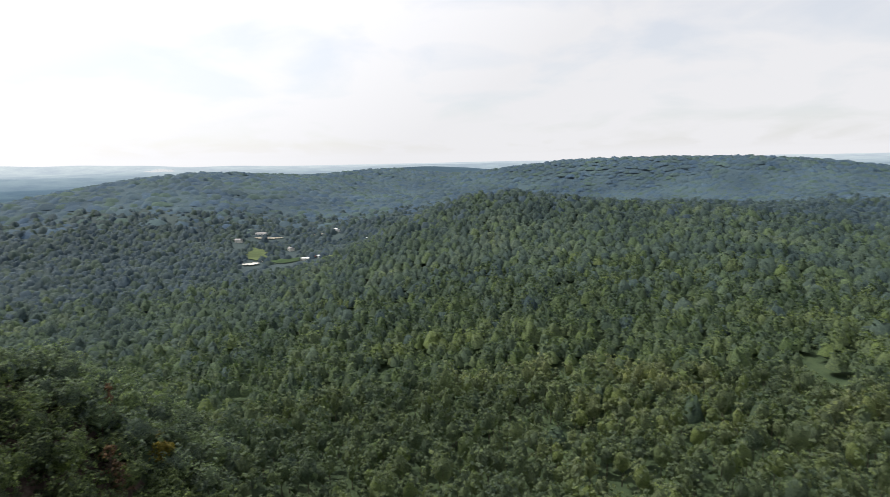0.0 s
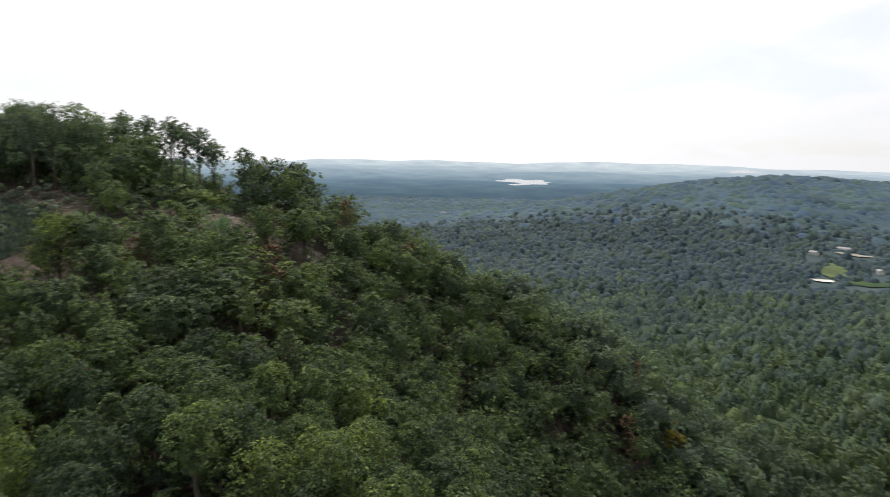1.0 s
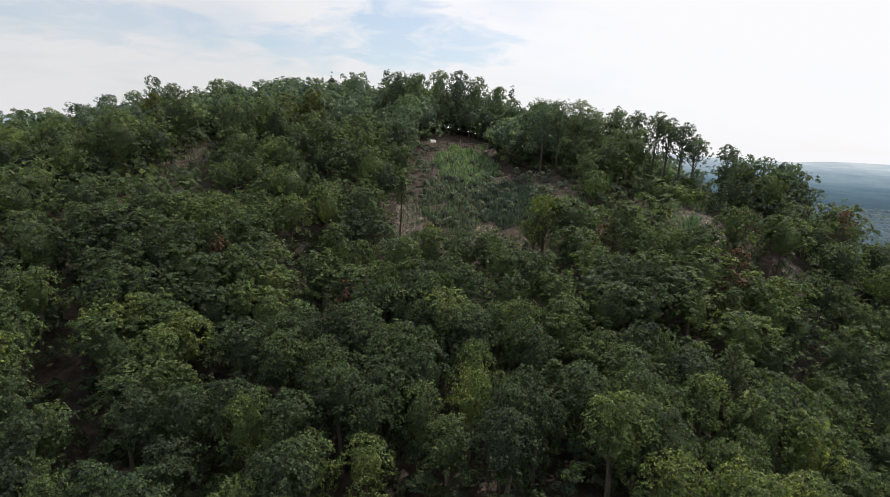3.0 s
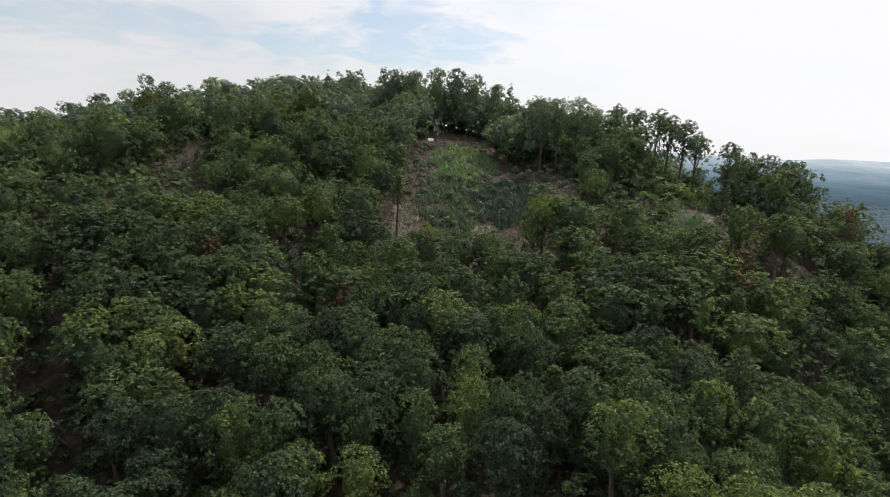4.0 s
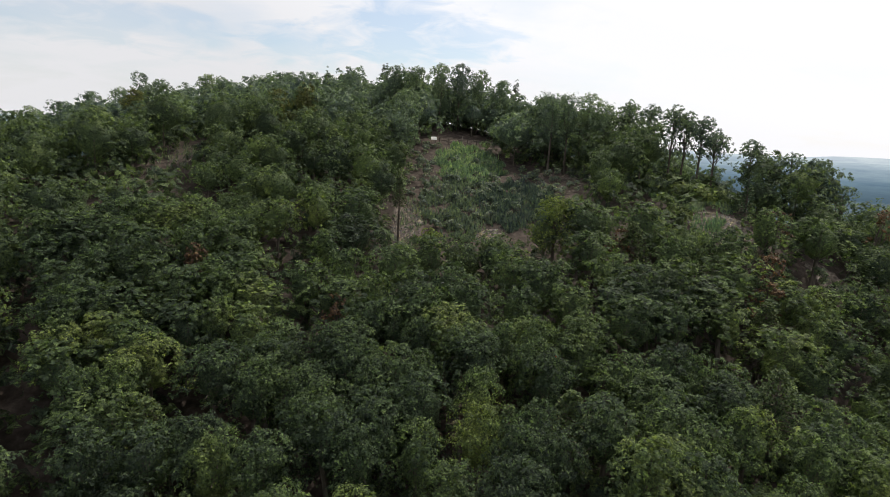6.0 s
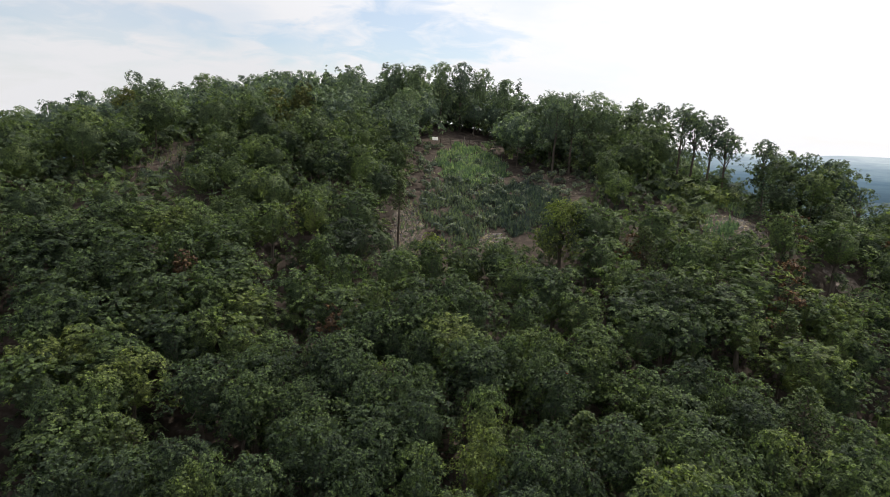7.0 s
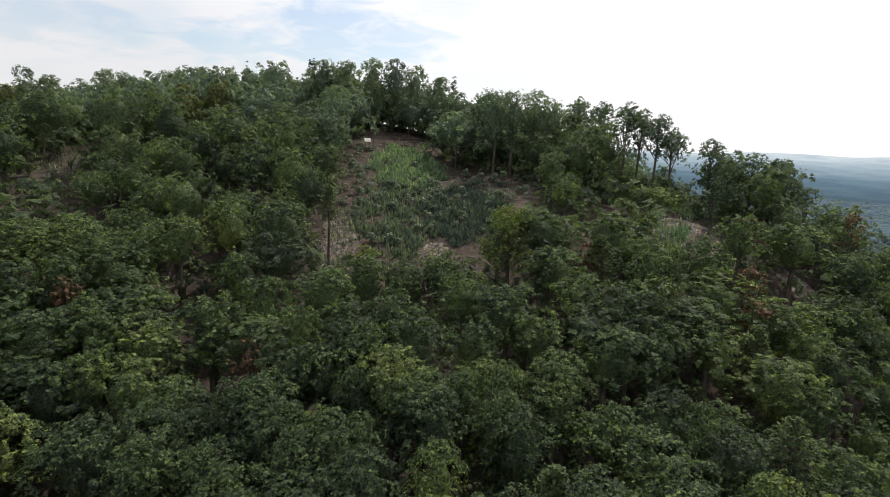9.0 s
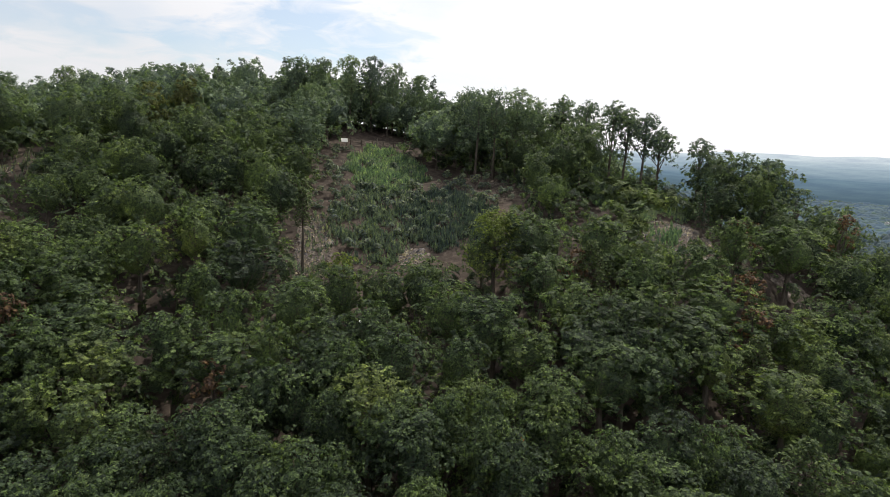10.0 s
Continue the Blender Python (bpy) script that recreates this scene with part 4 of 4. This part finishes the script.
# ---- the clearing under the summit ----
def draped(name, label, category, cx, cy, a, b, mat, lift, turn=0.0, seed=0, flat=None, kind="structure"):
    """A patch with an uneven edge that lies on the land."""
    gen = np.random.default_rng(500 + seed)
    x, y, f = rings(np.concatenate([[0.01], np.linspace(0.12, 1, 9)]), 40)
    ang = np.arctan2(x, y)
    edge = 1 + sum(gen.uniform(-0.14, 0.14) * np.sin(ang * k + gen.random() * 6) for k in (2, 3, 5, 7, 11))
    c, s = math.cos(turn), math.sin(turn)
    px, py = cx + (x * a * c - y * b * s) * edge, cy + (x * a * s + y * b * c) * edge
    z = ground(px, py) + lift if flat is None else np.full(px.shape, flat)
    ob = mesh_object(name, np.stack([px, py, z], -1), f, [mat], smooth=True)
    return tagged(ob, label, category, kind=kind)


draped("bare_earth_1", "bare pale earth slope below the clearing", "bare earth", -6.8, 106, 2.0, 8.5, SAND, 0.07, 0.05, 1)
draped("bare_earth_2", "bare pale earth bank with dead branches", "bare earth", 41, 98.5, 4.6, 4.2, SAND, 0.07, 0.3, 2)
draped("bare_earth_3", "small patch of bare earth between trees", "bare earth", 54, 92.5, 2.6, 2.2, SAND, 0.07, 0.0, 3)
draped("bare_earth_4", "small washed-out earth patch in the grass", "bare earth", 6.5, 102.5, 2.2, 2.4, SAND, 0.07, 0.0, 4)


def chips(name, label, count, cx, cy, a, b, mat, seed, size=0.16):
    """Loose stones and bark that lie on bare ground: flat, uneven lumps."""
    gen = np.random.default_rng(seed)
    r, t = np.sqrt(gen.random(count)), gen.random(count) * 6.2832
    x, y = cx + a * r * np.sin(t), cy + b * r * np.cos(t)
    middle = np.stack([x, y, ground(x, y) + 0.1], -1)
    s = size * gen.lognormal(0, 0.45, count)[:, None, None]
    cube = np.array([(-1, -1, -1), (1, -1, -1), (1, 1, -1), (-1, 1, -1), (-0.7, -0.7, 1), (0.7, -0.6, 1), (0.6, 0.7, 1), (-0.7, 0.6, 1)], float)
    turn = gen.random(count) * 6.2832
    c, d = np.cos(turn)[:, None], np.sin(turn)[:, None]
    body = np.repeat(cube[None], count, 0) * s * (1 + 0.25 * gen.normal(size=(count, 8, 3))) * (1, 0.6, 0.4)
    body = np.stack([body[..., 0] * c - body[..., 1] * d, body[..., 0] * d + body[..., 1] * c, body[..., 2]], -1) + middle[:, None]
    faces = np.array([(4, 5, 6, 7), (0, 1, 5, 4), (1, 2, 6, 5), (2, 3, 7, 6), (3, 0, 4, 7)])
    faces = (faces[None] + (np.arange(count) * 8)[:, None, None]).reshape(-1, 4)
    return tagged(mesh_object(name, body.reshape(-1, 3), faces, [mat]), label, "stones", kind="stuff")


RUBBLE = leaf_material("rubble", ((0.0, (0.10, 0.085, 0.078)), (0.5, (0.19, 0.168, 0.152)), (1.0, (0.36, 0.335, 0.31))), through=0.0, patch=0.8, gloss=0.95, lively=1.0, sheen=0.05)
chips("scree_rubble", "pale loose stones and bark on the bare slope", 1100, -6.8, 106, 2.6, 10.0, RUBBLE, 640, 0.11)
chips("bank_rubble", "pale loose stones and bark on the bare bank", 900, 41, 98.8, 4.6, 4.6, RUBBLE, 641, 0.11)
chips("slope_litter", "dark bark and twigs under the ridge trees", 1800, 19, 127, 7.5, 10.0, BARK, 642, 0.10)
chips("wash_rubble", "pale stones in a small washed-out hollow", 200, 6.3, 103, 1.8, 2.0, RUBBLE, 643)
draped("footpath", "worn brown footpath behind the hilltop fence", "path", 6, 160, 10, 2.6, FLOOR, 0.06, 0.42, 5)


def tuft_field(name, label, count, cx, cy, a, b, mat, tall, seed, kind="stuff"):
    """Standing stems, each a narrow bent blade."""
    gen = np.random.default_rng(seed)
    r, t = np.sqrt(gen.random(count)), gen.random(count) * 6.2832
    x, y = cx + a * r * np.sin(t), cy + b * r * np.cos(t)
    x, y = x + np.sin(y * 0.9) * 0.8, y + np.sin(x * 1.1) * 0.8
    # stems gather in tussocks
    x, y = x + np.sin(x * 4.1 + y * 1.7) * 0.22, y + np.sin(y * 3.7 - x * 2.3) * 0.22
    thin = np.sin(x * 0.9 + 1.3 * np.sin(y * 0.53)) + np.sin(y * 0.71 + 1.1 * np.sin(x * 0.67)) + gen.normal(size=count) * 0.7
    x, y = x[thin > -0.75], y[thin > -0.75]
    count = len(x)
    root = np.stack([x, y, ground(x, y) - 0.05], -1)
    lean = gen.normal(size=(count, 3)) * 0.25
    h = tall * (0.5 + gen.random(count) + 0.35 * np.sin(x * 1.3 + np.sin(y * 0.8) * 2))[:, None]
    top = root + (lean + (0, 0, 1)) * h
    side = unit(np.cross(lean + (0.1, 0.02, 1), gen.normal(size=(count, 3)))) * (0.06 + 0.12 * gen.random(count))[:, None]
    middle = (root + top) / 2 + lean * h * 0.25
    v = np.stack([root, middle + side, top, middle - side], 1).reshape(-1, 3)
    return tagged(mesh_object(name, v, np.arange(count * 4).reshape(-1, 4), [mat]), label, "vegetation", kind=kind)


tuft_field("tall_grass", "bright green tall grass and saplings in the clearing", 17000, 3.8, 139.5, 7.0, 13.5, GRASS, 0.7, 601)
tuft_field("lower_grass", "grey-green weeds and grass on the lower clearing", 14000, 2.2, 116, 6.8, 15.0, FERN, 0.62, 602)
# shrubs coloured darker for the shade of the ridge trees
tuft_field("dark_shrubs", "low shrubs with shade painted in their colour, on shaded brown soil", 13000, 12.5, 115, 7.0, 12.0, SHADED_SHRUB, 0.68, 603)
bushes = [leaves_on(np.random.default_rng(620 + i), [(0, 0, 0.6, 0.6), (0.4, 0.2, 0.5, 0.4), (-0.3, 0.3, 0.9, 0.4)], 60, 0.17) for i in range(5)]
gen = np.random.default_rng(630)
kx, ky = 7 + gen.normal(size=170) * 8, 122 + gen.normal(size=170) * 13
inside = open_glade(kx, ky, GLADES[:2]) & (ky < 142)
kx, ky = np.concatenate([kx[inside], gen.uniform(-8.5, -3, 45), gen.uniform(15, 29, 40)]), np.concatenate([ky[inside], gen.uniform(116, 150, 45), gen.uniform(118, 138, 40)])
forest("clearing_bushes", "scattered low green bushes in the clearing", bushes, kx, ky, gen.uniform(0.5, 1.3, len(kx)), FERN, 0.05, trunks=False, smooth=False)
gen = np.random.default_rng(631)
hx, hy = gen.uniform(-10, 20, 46), gen.uniform(170, 180, 46)
forest("path_bushes", "dark bushes under the oaks behind the hilltop path", bushes, hx, hy, gen.uniform(2.2, 4.2, 46), CREST_HAZED, 0.1, trunks=False, smooth=False)
wx2 = np.concatenate([gen.uniform(35, 48, 34), gen.uniform(28.5, 37, 26)])
wy2 = np.concatenate([gen.uniform(105.5, 120, 34), gen.uniform(88, 103, 26)])
forest("ridge_bushes", "green brush between the ridge trees and the bare bank", bushes, wx2, wy2, gen.uniform(1.5, 2.8, 60), SLOPE_HAZED, 0.05, trunks=False, smooth=False)
tuft_field("ridge_grass", "green grass and weeds under the ridge trees", 3500, 41.5, 112, 7.0, 9.0, GRASS, 0.6, 607)
tuft_field("bank_weeds", "sparse green weeds on the bare earth bank", 700, 39, 98.5, 2.4, 4.0, GRASS, 0.7, 604)
tuft_field("scree_weeds", "sparse grey weeds on the bare earth slope", 700, -6.5, 108, 2.4, 9.0, FERN, 0.5, 606)
tuft_field("gully_weeds", "sparse weeds on brown litter under trees", 1200, -49, 117, 4.0, 14.0, FERN, 0.5, 605)


def make_log(gen, long, thick):
    log = tagged(new("fallen_branch"), "bleached fallen branch lying on bare earth", "branch", "fallen branches")
    bm = bmesh.new()
    tube(bm, [(-long / 2, 0, thick), (0, gen.normal() * 0.15, thick * 1.3), (long / 2, gen.normal() * 0.3, thick * 1.8)], (thick, thick * 0.8, thick * 0.3), 7)
    part("stem", bm, DEADWOOD, log)
    for k in range(3):
        bm = bmesh.new()
        at, out = long * gen.uniform(-0.2, 0.4), gen.choice((-1, 1))
        tube(bm, [(at, 0, thick), (at + 0.5, out * 0.5, thick + 0.25), (at + 1.0, out * 0.9, thick + gen.uniform(0.0, 0.8))], (thick * 0.5, thick * 0.35, thick * 0.12), 5)
        part("twig", bm, DEADWOOD, log)
    return log


logs = [make_log(np.random.default_rng(700 + n), 1.8 + n * 0.6, 0.030 + 0.008 * n) for n in range(4)]
gen = np.random.default_rng(710)
for n in range(120):
    cx, cy, a, b = ((-7.5, 102, 2.4, 6), (41, 98.5, 4.5, 4), (20, 126, 6, 9), (-6, 112, 2.6, 6), (-48, 114, 4, 10))[(0, 1, 1, 2, 3, 1, 4)[n % 7]]
    x, y = cx + gen.normal() * a * 0.55, cy + gen.normal() * b * 0.55
    step = float(ground(x + 0.5, y) - ground(x - 0.5, y)), float(ground(x, y + 0.5) - ground(x, y - 0.5))
    up = Vector((-step[0], -step[1], 1)).normalized()
    m = Matrix.Translation((x, y, float(ground(x, y)) + 0.03)) @ up.to_track_quat("Z", "Y").to_matrix().to_4x4() @ Matrix.Rotation(gen.random() * 6.28, 4, "Z")
    if n < 4:
        logs[n].matrix_basis = m
    else:
        copy_thing(logs[n % 4], m)


# ---- fence, sign and post on the hilltop ----
def box(bm, x0, x1, y0, y1, z0, z1, soft=0.0):
    made = bmesh.ops.create_cube(bm, size=1.0, matrix=Matrix.Translation(((x0 + x1) / 2, (y0 + y1) / 2, (z0 + z1) / 2)) @ Matrix.Diagonal((x1 - x0, y1 - y0, z1 - z0, 1)))
    if soft:
        edges = list({e for v in made["verts"] for e in v.link_edges})
        bmesh.ops.bevel(bm, geom=edges, offset=soft, segments=1, affect="EDGES")
    return bm


fence = tagged(new("rail_fence"), "dark weathered wooden rail fence along the hilltop path", "fence")
fa, fb = Vector((-3.2, 152.4)), Vector((14.8, 160.5))
along = (fb - fa).normalized()
posts = [fa + along * d for d in np.linspace(0, (fb - fa).length, 9)]
for p in posts:
    base = float(ground(p.x, p.y))
    ob = part("post", box(bmesh.new(), -0.09, 0.09, -0.09, 0.09, -0.3, 1.25, 0.015), RAIL, fence)
    ob.matrix_basis = pose(p.x, p.y, base, 0, 0, math.degrees(math.atan2(along.y, along.x)))
for p, q in zip(posts, posts[1:]):
    for tall, half in ((1.16, 0.06), (0.78, 0.05), (0.40, 0.05)):
        bm = bmesh.new()
        tube(bm, [(p.x, p.y, float(ground(p.x, p.y)) + tall), (q.x, q.y, float(ground(q.x, q.y)) + tall)], (half, half), 6)
        part("rail", bm, RAIL, fence)

board = tagged(new("notice_board"), "tilted white notice board on two dark posts beside the fence", "sign")
for x in (-0.45, 0.45):
    part("post", box(bmesh.new(), x - 0.05, x + 0.05, -0.05, 0.05, -0.3, 1.75, 0.01), RAIL, board)
ob = part("panel", box(bmesh.new(), -0.65, 0.65, -0.03, 0.03, -0.45, 0.45, 0.01), WHITE, board, "white painted panel")
ob.matrix_basis = pose(0, -0.12, 1.75, -40, 0, 0)
board.matrix_basis = pose(-4.4, 149.6, float(ground(-4.4, 149.6)), 0, 0, 12)

marker = tagged(new("trail_marker"), "slim pale wooden post standing at the fence", "post")
part("shaft", box(bmesh.new(), -0.10, 0.10, -0.10, 0.10, -0.2, 1.7, 0.02), DEADWOOD, marker)
part("cap", box(bmesh.new(), -0.13, 0.13, -0.13, 0.13, 1.703, 1.78, 0.02), DEADWOOD, marker)
marker.matrix_basis = pose(2.3, 155.6, float(ground(2.3, 155.6)))


# ---- the hamlet in the valley ----
def make_house(name, label, wide, deep, tall, roof, wall, windows=4):
    """A gabled house: walls, roof, door and windows."""
    home = tagged(new(name), label, "house")
    bm = bmesh.new()
    box(bm, -wide / 2, wide / 2, -deep / 2, deep / 2, -2.0, tall)
    part("wall", bm, wall, home)
    bm = bmesh.new()
    rise, over = deep * 0.28, 0.5
    lift = 0.004
    for end in (-1, 1):
        x = end * (wide / 2 + over)
        for y, z in ((-deep / 2 - over, tall + lift - 0.1), (deep / 2 + over, tall + lift - 0.1), (0, tall + rise)):
            bm.verts.new((x, y, z))
    bm.verts.ensure_lookup_table()
    v = bm.verts
    for f in ((0, 1, 2), (3, 5, 4), (0, 2, 5, 3), (2, 1, 4, 5), (0, 3, 4, 1)):
        bm.faces.new([v[i] for i in f])
    part("roof", bm, roof, home)
    for side in (-1, 1):
        for k in range(windows):
            x = (k + 0.5) / windows * wide * 0.9 - wide * 0.45
            y = side * (deep / 2 + 0.03)
            bm = box(bmesh.new(), x - 0.55, x + 0.55, y - 0.05, y + 0.05, tall * 0.35, tall * 0.75)
            window = part("window", bm, WHITE, home, "white window frame")
            part("pane", box(bmesh.new(), x - 0.47, x + 0.47, y - 0.054, y + 0.054, tall * 0.35 + 0.08, tall * 0.75 - 0.08), PANE, window, "dark glass pane")
    part("door", box(bmesh.new(), wide * 0.42, wide * 0.42 + 0.9, -deep / 2 - 0.08, -deep / 2 + 0.02, 0, 2.05), RED_ROOF, home)
    return home


HOMES = [("white_barn", "white barn with a pale metal roof beside a field", 11.2, 7.5, 3.8, METAL_ROOF, WHITE, 1057, 106, 20),
         ("farm_shed", "long shed with a pale metal roof by the woods", 10.5, 5.2, 2.4, METAL_ROOF, SIDING, 826, 128, 75),
         ("red_shed", "small rusty-roofed shed between pale sheds", 5.2, 4.5, 2.4, RED_ROOF, SIDING, 828, 117, 70),
         ("metal_shed", "low shed with a bright sloping metal roof", 7.5, 4.5, 2.4, METAL_ROOF, SIDING, 824, 107, 100),
         ("cream_house", "cream house with a grey roof beside the lane", 10.5, 6.8, 3.4, GREY_ROOF, SIDING, 979, 255, 60),
         ("long_house", "long low house with a grey roof by the lane", 18.0, 6.8, 2.7, GREY_ROOF, WHITE, 1030, 230, 80),
         ("wooded_house", "grey-roofed house half hidden among dark trees", 9.0, 6.8, 3.4, GREY_ROOF, SIDING, 925, 164, 30),
         ("white_cottage", "small white cottage with a pale roof in the trees", 6.8, 5.2, 2.6, METAL_ROOF, WHITE, 945, 47, 40),
         ("white_shed", "small white shed with a pale roof in the trees", 6.0, 4.5, 2.4, METAL_ROOF, WHITE, 927, 36, 100),
         ("lone_house", "pale lone house far out in the valley woods", 10.5, 7.5, 4.5, GREY_ROOF, WHITE, 1128, 1195, 45)]
for name, label, wide, deep, tall, roof, wall, x, y, turn in HOMES:
    make_house(name, label, wide, deep, tall, roof, wall).matrix_basis = pose(x, y, float(ground(x, y)) + 0.8, 0, 0, turn)

draped("gravel_yard_1", "bright white gravel yard beside the meadow", "yard", 826, 202, 9, 10, CHALK, 2.0, -0.25, 11)
draped("gravel_yard_2", "small bright gravel patch beside a larger yard", "yard", 846, 186, 5, 6, CHALK, 2.0, -0.25, 12)
draped("meadow_1", "bright mown meadow beside the pond", "meadow", 900, 210, 42, 15, MEADOW, 1.6, 0.22, 13)
draped("meadow_2", "small green meadow by the sheds", "meadow", 806, 92, 18, 12, MEADOW, 1.6, 0.0, 14)
draped("lane", "pale lane and verge through the hamlet", "lane", 1010, 214, 6, 22, GRAVEL, 1.6, 0.2, 15)
draped("crop_field", "dark green crop field below the sheds", "field", 838, 152, 20, 30, CROP, 1.6, 0.1, 16)
draped("lane_2", "pale lane running up to the barn", "lane", 1040, 140, 2.5, 24, GRAVEL, 1.6, 0.1, 17)

# ---- water and fields in the far country ----
draped("lake", "wide bright lake in the hazy lowland", "lake", 2440, 1995, 150, 205, WATER, 11.0, -0.886, 21)
draped("far_lake", "thin bright far lake near the horizon", "lake", 4060, 1500, 90, 150, WATER, 24.0, -1.2, 22)
draped("far_field_1", "pale far field among hazy woods", "field", 2803, -746, 60, 70, PALEFIELD, 16.0, -1.8, 23)
draped("far_field_2", "pale reddish far field below a ridge", "field", 3000, -1800, 110, 180, PALEFIELD, 20.0, -2.1, 24)
draped("far_field_3", "pale far field beside a wood", "field", 2600, -560, 40, 60, PALEFIELD, 14.0, -1.8, 25)
